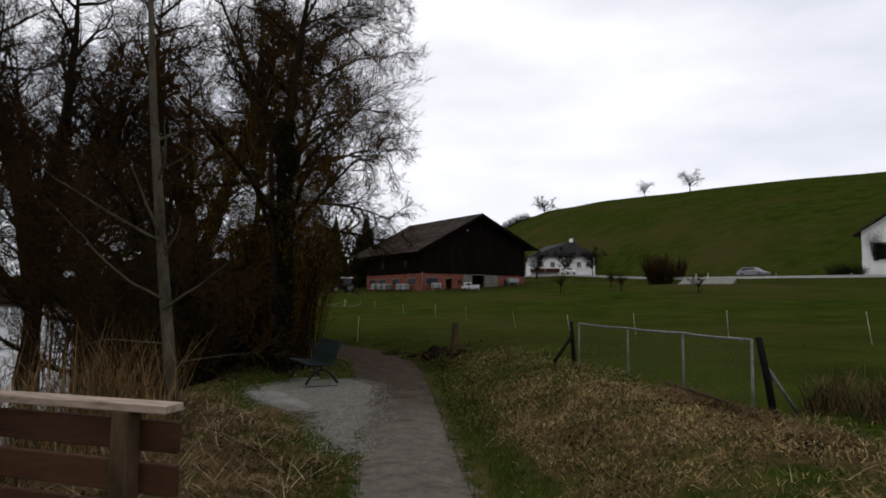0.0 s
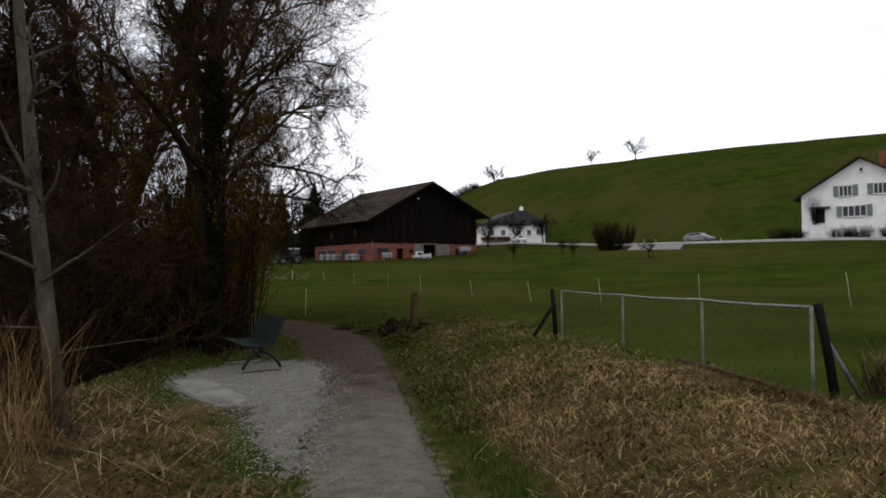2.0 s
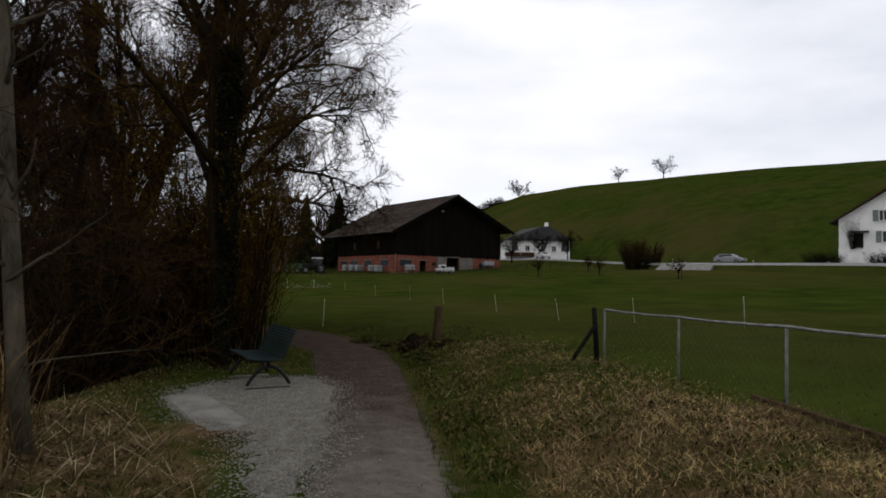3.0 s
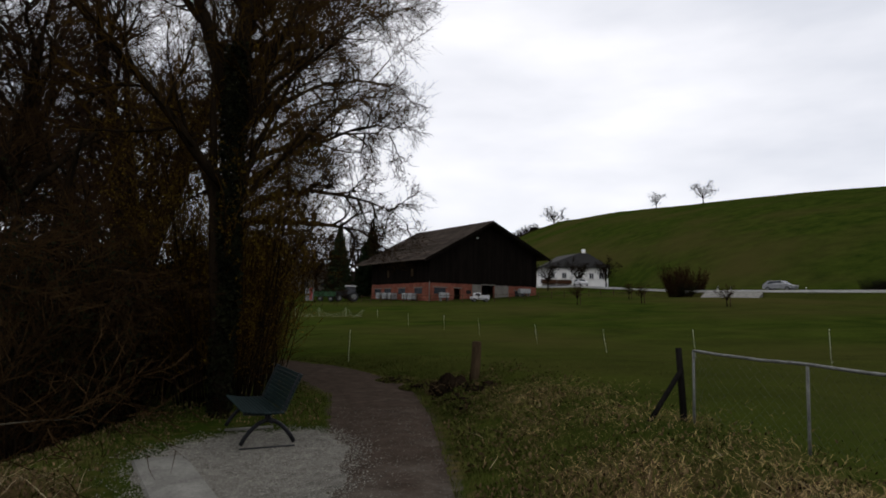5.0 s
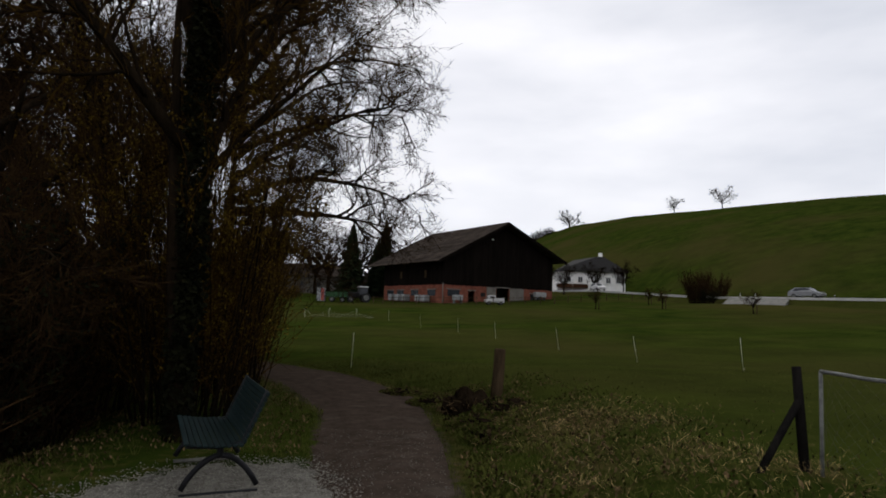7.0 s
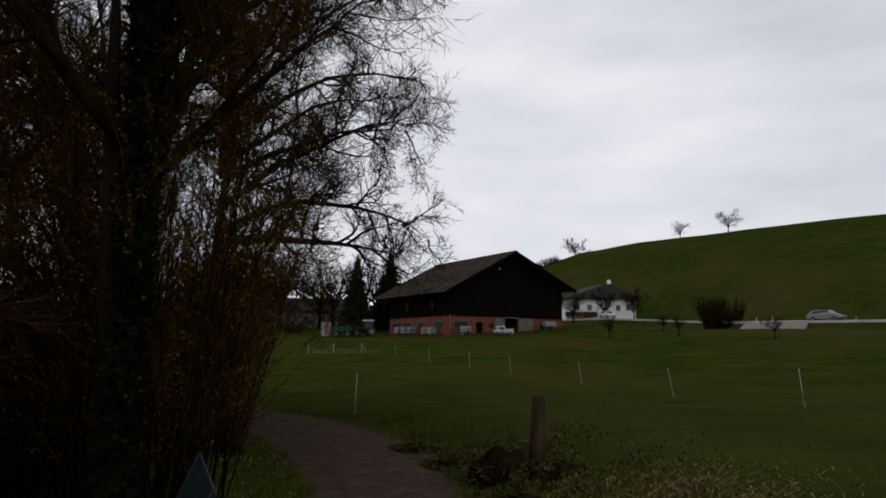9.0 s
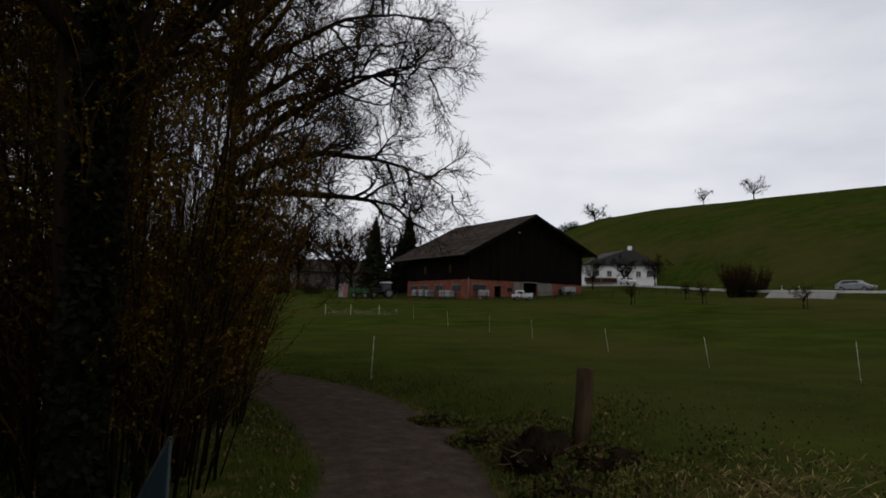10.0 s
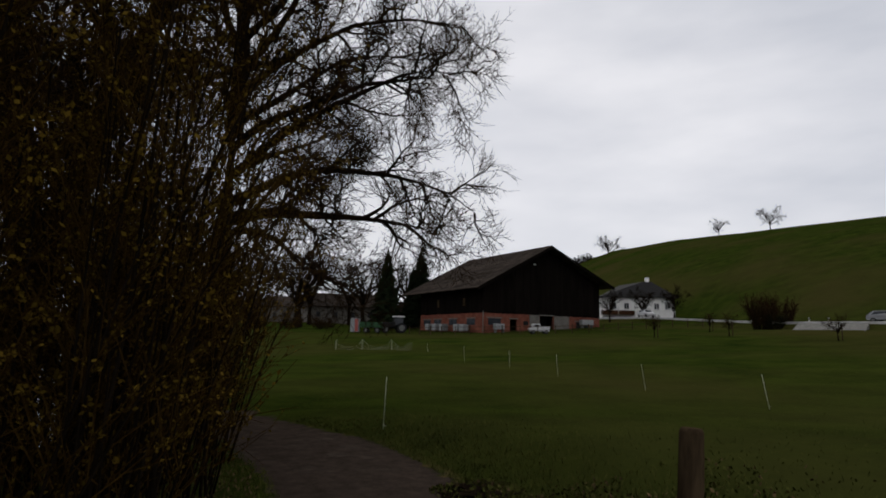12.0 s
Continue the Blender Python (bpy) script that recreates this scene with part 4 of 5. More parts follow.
make_tree("large_tree", pose(-8.1, 26.5, low(-8.1, 26.5) - 0.2), "large bare tree with wide limbs over the path", "tree", 23, limbs,
          [(13, 1.8, 56, 0.45, -0.02, 0.45), (8, 1.0, 52, 0.4, -0.01, 0.5), (6, 0.6, 46, 0.35, 0.03, 0.5), (3, 0.34, 44, 0.3, 0.04, 0.6)], M_BARK, M_TWIG, thin=0.0075)

# forked trunks behind the reeds
forked = make_tree("forked_tree", pose(-8.2, 20.5, low(-8.2, 20.5) - 0.2), "bare multi-stemmed tree with dark forked trunks", "tree", 31,
          [((0, 0, 0), (-0.02, 0, 1), 3.4, 0.36, 0.04, 0.0, False),
           ((-0.05, 0, 3.0), (0.2, 0.05, 1), 10, 0.25, 0.14, 0.01, True),
           ((-0.05, 0, 2.7), (-0.26, 0.05, 1), 10, 0.26, 0.14, 0.01, True),
           ((-0.05, 0, 3.2), (0.42, 0.1, 1), 8.5, 0.19, 0.16, 0.02, True),
           ((-0.05, 0, 2.2), (-0.7, -0.2, 0.9), 8.5, 0.21, 0.2, 0.01, True),
           ((-0.05, 0, 2.4), (0.1, -0.6, 0.9), 7.5, 0.15, 0.14, 0.01, True)],
          [(17, 2.6, 50, 0.38, 0.02, 0.34), (9, 1.3, 47, 0.38, 0.02, 0.42), (6, 0.65, 44, 0.3, 0.02, 0.5), (3, 0.35, 42, 0.3, 0.02, 0.6)], M_BARK, M_TWIG, "forked trees", thin=0.0068)
for x, y, rz in ((-12.0, 18.0, 140), (-12.5, 28, 250), (-14.2, 21.5, 30)):
    copy_thing(forked, pose(x, y, max(low(x, y), WATER_Z) - 0.2, 0, 0, rz))

# low spreading trees on the bank between the reeds and the bench
spread = []
rl3 = random.Random(19)
for k in range(12):
    a = k * 2.4 + rl3.uniform(-0.4, 0.4)
    spread.append(((0.02, 0, 1.2 + 0.32 * k), (math.cos(a), math.sin(a), 0.45 + 0.06 * k), 4.2 - 0.08 * k, 0.075, 0.4, 0.0, True))
bank0 = make_tree("bank_tree", pose(-7.3, 14.6, low(-7.3, 14.6) - 0.2), "low spreading bare tree on the lake bank", "tree", 53,
                  [((0, 0, 0), (0.03, 0, 1), 6.5, 0.19, 0.08, 0.0, False)] + spread,
                  [(11, 1.5, 55, 0.45, 0.0, 0.4), (8, 0.8, 50, 0.4, 0.02, 0.45), (6, 0.42, 46, 0.35, 0.03, 0.5)], M_BARK, M_TWIG, "bank trees", thin=0.0055)
for x, y, rz in ((-9.9, 17.0, 100),):
    copy_thing(bank0, pose(x, y, low(x, y) - 0.2, 0, 0, rz))

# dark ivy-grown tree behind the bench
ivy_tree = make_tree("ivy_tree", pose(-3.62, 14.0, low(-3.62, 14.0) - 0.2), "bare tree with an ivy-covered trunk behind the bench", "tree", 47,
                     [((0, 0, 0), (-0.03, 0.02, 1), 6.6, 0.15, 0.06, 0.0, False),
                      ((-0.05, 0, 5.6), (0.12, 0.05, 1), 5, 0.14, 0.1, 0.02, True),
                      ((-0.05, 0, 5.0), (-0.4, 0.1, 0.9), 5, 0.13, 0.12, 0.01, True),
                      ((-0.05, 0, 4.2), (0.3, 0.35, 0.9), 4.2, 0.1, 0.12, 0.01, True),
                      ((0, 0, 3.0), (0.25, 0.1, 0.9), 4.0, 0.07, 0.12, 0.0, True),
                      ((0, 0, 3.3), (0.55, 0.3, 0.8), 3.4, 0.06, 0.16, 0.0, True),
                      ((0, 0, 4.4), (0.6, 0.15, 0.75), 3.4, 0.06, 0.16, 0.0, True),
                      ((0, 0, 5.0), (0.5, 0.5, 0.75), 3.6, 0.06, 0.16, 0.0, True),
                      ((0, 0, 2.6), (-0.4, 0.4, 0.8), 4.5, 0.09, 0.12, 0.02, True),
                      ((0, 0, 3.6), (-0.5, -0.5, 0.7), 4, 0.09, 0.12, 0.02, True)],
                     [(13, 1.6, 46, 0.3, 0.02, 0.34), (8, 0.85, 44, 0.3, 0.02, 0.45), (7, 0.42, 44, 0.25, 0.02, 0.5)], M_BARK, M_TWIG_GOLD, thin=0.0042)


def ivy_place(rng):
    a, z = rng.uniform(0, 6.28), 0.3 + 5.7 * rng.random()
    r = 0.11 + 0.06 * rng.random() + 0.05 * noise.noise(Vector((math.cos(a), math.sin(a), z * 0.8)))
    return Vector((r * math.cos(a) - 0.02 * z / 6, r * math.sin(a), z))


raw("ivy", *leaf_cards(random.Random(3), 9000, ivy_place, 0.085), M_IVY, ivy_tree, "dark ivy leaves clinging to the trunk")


def make_shrub(name, m, label, seed, height, reach, stems, twig, leaf=None, leaves=0, group="", sub=14, thick=1.0):
    rng = random.Random(seed)
    sv, sf, tv, tf = [], [], [], []
    tips = []
    for _ in range(stems):
        a, r = rng.uniform(0, 6.28), reach * 0.45 * math.sqrt(rng.random())
        p = Vector((r * math.cos(a), r * math.sin(a), -0.1))
        b = a + rng.uniform(-0.7, 0.7)
        out = reach * rng.uniform(0.1, 0.75) / height
        d = Vector((math.cos(b) * out, math.sin(b) * out, 1)).normalized()
        h = height * rng.uniform(0.5, 1.08)
        q = limb_path(rng, p, d, h, 6, 0.12, -0.01)
        r0 = rng.uniform(0.008, 0.022)
        tube(sv, sf, q, [r0 * (1 - 0.8 * i / 6) for i in range(7)], 4)
        for k in range(sub):
            t = 0.12 + 0.88 * (k + rng.random()) / sub
            p1, d1 = along(q, min(t, 0.99))
            u = rand_perp(rng, d1)
            nd = (d1 * 0.8 + u * rng.uniform(0.3, 0.8)).normalized()
            ln = rng.uniform(0.35, 1.0) * (height / 5) ** 0.5
            q1 = limb_path(rng, p1, nd, ln, 2, 0.3, 0.04)
            tube(tv, tf, q1, [0.0055 * thick, 0.004 * thick, 0.002 * thick], 3)
            for _k in range(3):
                p2, d2 = along(q1, rng.uniform(0.2, 0.95))
                q2 = p2 + (d2 + rand_perp(rng, d2) * 0.8).normalized() * rng.uniform(0.1, 0.4)
                tube(tv, tf, [p2, q2], [0.0035 * thick, 0.0015 * thick], 3)
                tips.append((p2, q2))
    t = thing(name, m, label, "shrub", group)
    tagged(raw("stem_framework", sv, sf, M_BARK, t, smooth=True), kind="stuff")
    tagged(raw("crown", tv, tf, twig, t), kind="stuff")
    if leaf:
        def place(r):
            a, b = tips[r.randrange(len(tips))]
            return a.lerp(b, r.random())
        tagged(raw("foliage", *leaf_cards(rng, leaves, place, 0.034 if leaf is M_LEAF_GOLD else 0.06), leaf, t, "small dense leaves"), kind="stuff")
    return t


make_shrub("ochre_shrub", pose(-3.95, 15.2, low(-3.95, 15.2)), "dense bare shrub with ochre-brown twigs behind the bench", 61, 5.4, 1.8, 115, M_TWIG_GOLD, M_LEAF_GOLD, 26000, sub=16)
ochre = make_shrub("ochre_shrub", pose(-6.0, 16.0, low(-6.0, 16.0)), "tall bare shrub with ochre-brown twigs", 62, 4.3, 1.7, 75, M_TWIG_GOLD, M_LEAF_GOLD, 10000, "path bank shrubs", sub=14)
for x, y, rz in ((-4.75, 17.9, 75), (-5.3, 19.4, 200)):
    copy_thing(ochre, pose(x, y, low(x, y), 0, 0, rz))
dark0 = make_shrub("bare_shrub", pose(-7.2, 15.6, low(-7.2, 15.6)), "dense dark bare shrub on the lake bank", 63, 3.6, 2.3, 75, M_TWIG, None, 0, "lake bank shrubs", sub=12)
for x, y, rz in ((-9.2, 19.5, 70), (-6.2, 12.9, 160), (-6.2, 19.0, 300), (-8.2, 23.2, 30), (-11.5, 22, 110), (-13.5, 26, 340), (-6.2, 14.2, 45)):
    copy_thing(dark0, pose(x, y, max(low(x, y), WATER_Z), 0, 0, rz))


tall0 = make_shrub("tall_thicket", pose(-9.4, 20.0, low(-9.4, 20.0)), "tall bare thicket along the lake bank", 64, 7.5, 2.4, 55, M_TWIG, None, 0, "lake bank thickets", sub=13)
for x, y, rz in ((-12.8, 24.5, 130), (-13.8, 21.8, 210)):
    copy_thing(tall0, pose(x, y, max(low(x, y), WATER_Z), 0, 0, rz))


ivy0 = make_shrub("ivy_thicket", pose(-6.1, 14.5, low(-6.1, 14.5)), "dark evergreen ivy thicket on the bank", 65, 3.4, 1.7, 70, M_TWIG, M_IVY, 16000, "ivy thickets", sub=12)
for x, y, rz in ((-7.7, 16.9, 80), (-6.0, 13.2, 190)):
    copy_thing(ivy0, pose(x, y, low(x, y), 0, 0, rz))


# ---- reeds and ground cover ----
def blades(name, n, place, length, width, material, label, category, seed, lie=0.0, bend=0.35):
    """Thin bent blades, each one quad pair; lie 0 stands, 1 lies flat."""
    rng = random.Random(seed)
    v, f = [], []
    for _ in range(n):
        xy = place(rng)
        if xy is None:
            continue
        x, y = xy
        z = land(x, y)
        a = rng.uniform(0, 6.28)
        ln = length * rng.uniform(0.45, 1.25)
        tilt = (0.12 + 0.5 * rng.random() * bend) * (1 - lie) + lie * rng.uniform(1.36, 1.6)
        h = Vector((math.cos(a), math.sin(a), 0))
        d = h * math.sin(tilt) + UP * math.cos(tilt)
        w2 = Vector((-h.y, h.x, 0)) * width * rng.uniform(0.6, 1.3) * 0.5
        p0 = Vector((x, y, z + (0.01 + lie * rng.uniform(0.0, 0.08))))
        p1 = p0 + d * ln * 0.55 + UP * (0.02 * lie)
        d2 = (d + h * bend * rng.random() - UP * 0.1 * bend).normalized()
        p2 = p1 + d2 * ln * 0.45
        i = len(v)
        v += [tuple(p0 - w2), tuple(p0 + w2), tuple(p1 + w2 * 0.8), tuple(p1 - w2 * 0.8), tuple(p2)]
        f += [(i, i + 1, i + 2, i + 3), (i + 3, i + 2, i + 4)]
    ob = raw(name, v, f, material)
    return tagged(ob, label, category, kind="stuff")


def reed_place(r):
    x, y = r.uniform(-5.0, -2.9), r.uniform(4.8, 9.0)
    if x > -3.6 and y > 7.5 or (x > -3.3 and y < 5.6):
        return None
    return (x, y)


blades("reeds", 1250, reed_place, 1.3, 0.008, M_REED, "standing dry tan reeds on the lake bank", "reeds", 71, 0.0, 0.9)


def left_litter(r):
    x, y = r.uniform(-5.2, -0.8), r.uniform(2.0, 10.4)
    l = lerp_table(PATH_L, y) - x
    if l < 0.05 or (l < 0.4 and r.random() > l * 2.5):
        return None
    if y > 6.2 and x > -1.5 - 0.62 * max(0, y - 7):
        return None
    return (x, y)


blades("reed_litter", 24000, left_litter, 0.2, 0.006, M_LITTER, "flattened brown reed litter beside the path", "litter", 72, 1.0, 0.6)
blades("reed_litter_pale", 1700, left_litter, 0.42, 0.0042, M_STALK, "broken pale reed stalks beside the path", "litter", 73, 0.75, 0.6)


def left_grass(r):
    q = left_litter(r)
    return q if q and noise.noise(Vector((q[0] * 1.1, q[1] * 1.1, 21))) > 0.0 else None


blades("bank_grass", 9000, left_grass, 0.13, 0.008, M_GRASS, "tufts of green grass in the reed litter", "grass", 84, 0.2, 0.8)
blades("dead_leaves", 10000, left_litter, 0.06, 0.026, M_LITTER, "brown dead leaves among the reed litter", "litter", 85, 1.0, 0.4)


def shade_place(r):
    x, y = r.uniform(-6.5, -1.3), r.uniform(9.3, 21)
    if lerp_table(PATH_L, y) - x < 0.15:
        return None
    if 9 < y < 13.4 and x > -3.6 + 0.3 * max(0, 11 - y):
        return None
    return (x, y)


blades("shade_grass", 10000, shade_place, 0.12, 0.008, M_GRASS, "rough grass under the shrubs", "grass", 89, 0.25, 0.8)
blades("shade_litter", 7000, shade_place, 0.05, 0.018, M_LITTER, "dead leaves under the shrubs", "litter", 90, 0.9, 0.5)


def right_litter(r):
    y = r.uniform(1.5, 15.5)
    x = lerp_table(PATH_R, y) + 0.3 + abs(r.gauss(1.5, 0.9))
    if r.random() > dryness(x, y) ** 1.5 + 0.03:
        return None
    return (x, y)


blades("straw_litter", 52000, right_litter, 0.1, 0.0034, M_STRAW, "cut straw and dry stalks over the grass bank", "straw", 74, 1.0, 0.2)
blades("pale_stalks", 700, right_litter, 0.24, 0.006, M_STALK, "long pale broken stalks on the bank", "straw", 79, 0.9, 0.5)
blades("bank_tufts", 16000, right_litter, 0.085, 0.008, M_GRASS, "green grass growing through the straw", "grass", 91, 0.3, 0.8)
blades("brown_litter", 24000, right_litter, 0.06, 0.012, M_LITTER, "brown dead leaves and stalks on the bank", "litter", 75, 1.0, 0.5)


def brush(r):
    y = r.uniform(4.6, 8.4)
    return 2.75 + 0.03 * y + r.gauss(0, 0.22), y


blades("brush_litter", 2600, brush, 0.2, 0.006, M_LITTER, "dark broken brushwood along the fence foot", "brushwood", 92, 0.8, 0.6)


def bank_leaf(r):
    y = r.uniform(7.5, 18.5)
    x = lerp_table(PATH_R, y) + 0.12 + abs(r.gauss(0, 1.1))
    return (x, y) if noise.noise(Vector((x * 1.4, y * 1.4, 31))) > -0.15 else None


blades("bank_leaves", 9000, bank_leaf, 0.05, 0.022, M_GRASS, "broad green leaves of low plants on the bank", "plants", 86, 0.6, 0.5)
blades("bank_dead_leaves", 3500, bank_leaf, 0.04, 0.024, M_LITTER, "curled brown leaves on the bank", "litter", 87, 0.8, 0.5)


def tuft(r):
    a, d = r.uniform(0, 6.28), 0.35 * math.sqrt(r.random())
    k = r.choice(((4.35, 6.95), (4.9, 6.5), (4.55, 6.2)))
    return k[0] + d * math.cos(a), k[1] + d * math.sin(a)


blades("dry_tussocks", 700, tuft, 0.55, 0.010, M_LITTER, "dry brown grass tussocks by the fence end", "grass", 88, 0.15, 0.9)


def verge(r):
    y = r.uniform(1.0, 24)
    if r.random() < 0.76:
        x = lerp_table(PATH_R, y) + abs(r.gauss(0, 1.0)) - 0.04
    else:
        x = lerp_table(PATH_L, y) - abs(r.gauss(0, 0.5)) + 0.03
        if 6.3 < y < 13.3:
            x -= 0.5 + 0.42 * max(0, y - 7)
    if r.random() < 0.75 * dryness(x, y):
        return None
    return (x, y)


blades("verge_grass", 42000, verge, 0.075, 0.007, M_GRASS, "short green grass along the path edges", "grass", 76, 0.25, 0.8)


def field(r):
    y = 3 + 42 * r.random() ** 2
    x = lerp_table(PATH_R, y) + 0.4 + 20 * r.random() ** 1.5
    if r.random() < dryness(x, y) * 0.8:
        return None
    return (x, y)


blades("meadow_grass", 36000, field, 0.06, 0.008, M_GRASS, "short meadow grass", "grass", 77, 0.75, 0.6)


def pebble_place(r):
    for _ in range(20):
        x, y = r.uniform(-3.5, -0.7), r.uniform(6.2, 13.3)
        inside, j = False, len(GRAVEL) - 1
        for i in range(len(GRAVEL)):
            (xi, yi), (xj, yj) = GRAVEL[i], GRAVEL[j]
            if (yi > y) != (yj > y) and x < (xj - xi) * (y - yi) / (yj - yi) + xi:
                inside = not inside
            j = i
        if inside:
            return x + r.gauss(0, 0.19), y + r.gauss(0, 0.19)
    return None


def pebbles(name, n, place, size, label, seed, lift, material=M_STONE):
    rng = random.Random(seed)
    v, f = [], []
    for _ in range(n):
        q = place(rng)
        if q is None:
            continue
        x, y = q
        z, s, a = land(x, y) + lift, size * rng.uniform(0.5, 1.5), rng.uniform(0, 6.28)
        c, d = math.cos(a) * s, math.sin(a) * s
        i = len(v)
        v += [(x + c, y + d, z), (x - d * 0.7, y + c * 0.7, z), (x - c, y - d, z), (x + d * 0.7, y - c * 0.7, z), (x + c * 0.2, y + d * 0.1, z + s * rng.uniform(0.5, 0.9))]
        f += [(i, i + 1, i + 4), (i + 1, i + 2, i + 4), (i + 2, i + 3, i + 4), (i + 3, i, i + 4)]
    tagged(raw(name, v, f, material), label, "gravel", kind="stuff")


pebbles("gravel_stones", 26000, pebble_place, 0.0095, "loose pale gravel stones under the bench", 81, 0.024)


def path_stone(r):
    y = 1 + 14 * r.random() ** 1.4
    a, b = lerp_table(PATH_L, y), lerp_table(PATH_R, y)
    return r.uniform(a + 0.05, b - 0.05), y


pebbles("path_stones", 7000, path_stone, 0.006, "small stones trodden into the path", 82, 0.015, M_GRAVEL)


# ---- far trees ----
def far_tree(name, m, label, seed, h, spread, thin, group=""):
    rng = random.Random(seed)
    st = [((0, 0, 0), (0, 0, 1), h * 0.4, h * 0.035, 0.06, 0, False)]
    for k in range(8):
        a = k * 2.4 + rng.uniform(-0.3, 0.3)
        st.append(((0, 0, h * (0.26 + 0.018 * k)), (math.cos(a) * spread, math.sin(a) * spread, 1), h * 0.62, h * 0.017, 0.3, 0.0, True))
    return make_tree(name, m, label, "tree", seed, st, [(8, h * 0.24, 48, 0.3, 0.02, 0.42), (5, h * 0.13, 46, 0.3, 0.02, 0.5), (3, h * 0.07, 44, 0.3, 0.02, 0.6)], M_BARK, M_TWIG, group, thin)


ridge_tree = far_tree("fruit_tree", pose(118.2, 292, land(118.2, 292) - 0.5), "small bare fruit tree on the hill crest", 101, 11.5, 1.0, 0.035, "hill crest trees")
copy_thing(ridge_tree, pose(103.0, 312, land(103, 312) - 0.5, 0, 0, 120) @ Matrix.Scale(0.8, 4))
far_tree("crest_tree", pose(62, 372, land(62, 372) - 5), "round bare tree at the top of the hill", 102, 15, 0.9, 0.06, "hill crest trees")
bush0 = far_tree("crest_bush", pose(50, 376, land(50, 376) - 3.2), "bare bush on the hill crest", 103, 8, 1.2, 0.06, "hill crest bushes")
for x, y, s in ((44, 380, 8), (40, 372, 9), (36, 380, 6), (33, 372, 5), (47, 385, 4)):
    copy_thing(bush0, pose(x, y, land(x, y) - 3.2, 0, 0, s * 40))

# bare trees and spruces left of the barn
grey0 = far_tree("bare_tree", pose(-19, 132, land(-19, 132) - 0.3), "bare grey tree behind the farmyard", 104, 15, 0.7, 0.03, "farmyard trees")
for x, y, rz in ((-27, 128, 40), (-32, 138, 90), (-38, 130, 150), (-24, 142, 200), (-44, 140, 20), (-52, 134, 260), (-60, 142, 310), (-36, 118, 75)):
    copy_thing(grey0, pose(x, y, land(x, y) - 0.3, 0, 0, rz))


def spruce(m, label, h, seed):
    rng = random.Random(seed)
    t = thing("spruce", m, label, "tree", "spruces by the barn")
    tube_part("trunk", [(0, 0, -0.3), (0, 0, h)], [h * 0.016, 0.02], 7, M_BARK, t)
    v, f = [], []
    for i in range(1500):
        z = h * (0.08 + 0.92 * rng.random() ** 1.25)
        r = (1 - z / h) ** 0.9 * h * 0.27 * rng.uniform(0.3, 1.15) + 0.1
        a = rng.uniform(0, 6.28)
        d = Vector((math.cos(a), math.sin(a), -0.3))
        p = Vector((0, 0, z)) + d * r * 0.25
        e = Vector((0, 0, z)) + d * r
        u = Vector((-d.y, d.x, 0)) * (0.16 + 0.07 * r)
        k = len(v)
        v += [tuple(p), tuple(e * 0.6 + p * 0.4 + u), tuple(e), tuple(e * 0.6 + p * 0.4 - u), tuple(e * 0.55 + p * 0.45 - Vector((0, 0, 0.35)))]
        f += [(k, k + 1, k + 2, k + 3), (k, k + 2, k + 4)]
    raw("crown", v, f, M_SPRUCE, t, "dark drooping needle boughs")


spruce(pose(-21, 120, land(-21, 120)), "dark slender spruce beside the barn", 14.2, 1)
spruce(pose(-15.4, 124, land(-15.4, 124)), "dark broad spruce behind the barn roof", 15.2, 2)
spruce(pose(-16.6, 122, land(-16.6, 122)), "dark spruce beside the barn", 11.0, 3)


def far_house(m, w, d, h, label):
    t = thing("far_house", m, label, "house")
    part("wall", boxed(w, d, h + 1, pose(0, 0, -1)), M_PLASTER_GREY, t)
    r = gable_wall(d + 1.2, h, h + d * 0.34, w + 1.2, h - 0.2)
    bmesh.ops.translate(r, verts=r.verts[:], vec=(-(d + 1.2) / 2, -(w + 1.2) / 2, 0))
    bmesh.ops.transform(r, matrix=pose(0, 0, 0, 0, 0, 90), verts=r.verts[:])
    part("roof", r, M_ROOF, t, "brown tiled saddle roof")
    for k in range(4):
        part("window", boxed(0.9, 0.06, 1.1, pose(-w / 2 + (k + 0.5) * w / 4, -d / 2 - 0.02, 1.2)), M_GLASS, t)


far_house(pose(-36, 150, land(-36, 150), 0, 0, 12), 15, 9, 3.6, "low brown-roofed house behind the farm trees")
far_house(pose(-58, 175, land(-58, 175), 0, 0, -10), 12, 9, 4, "far house among bare trees")

hedge = make_shrub("farm_hedge", pose(-30, 112, land(-30, 112)), "bare brown hedge at the field edge", 110, 2.6, 3.2, 60, M_TWIG, None, 0, "field edge hedges", sub=10, thick=4.0)
for x, y, rz in ((-36, 113, 50), (-42, 112, 120), (-48, 115, 200), (-54, 113, 20), (-60, 118, 80)):
    copy_thing(hedge, pose(x, y, land(x, y), 0, 0, rz))


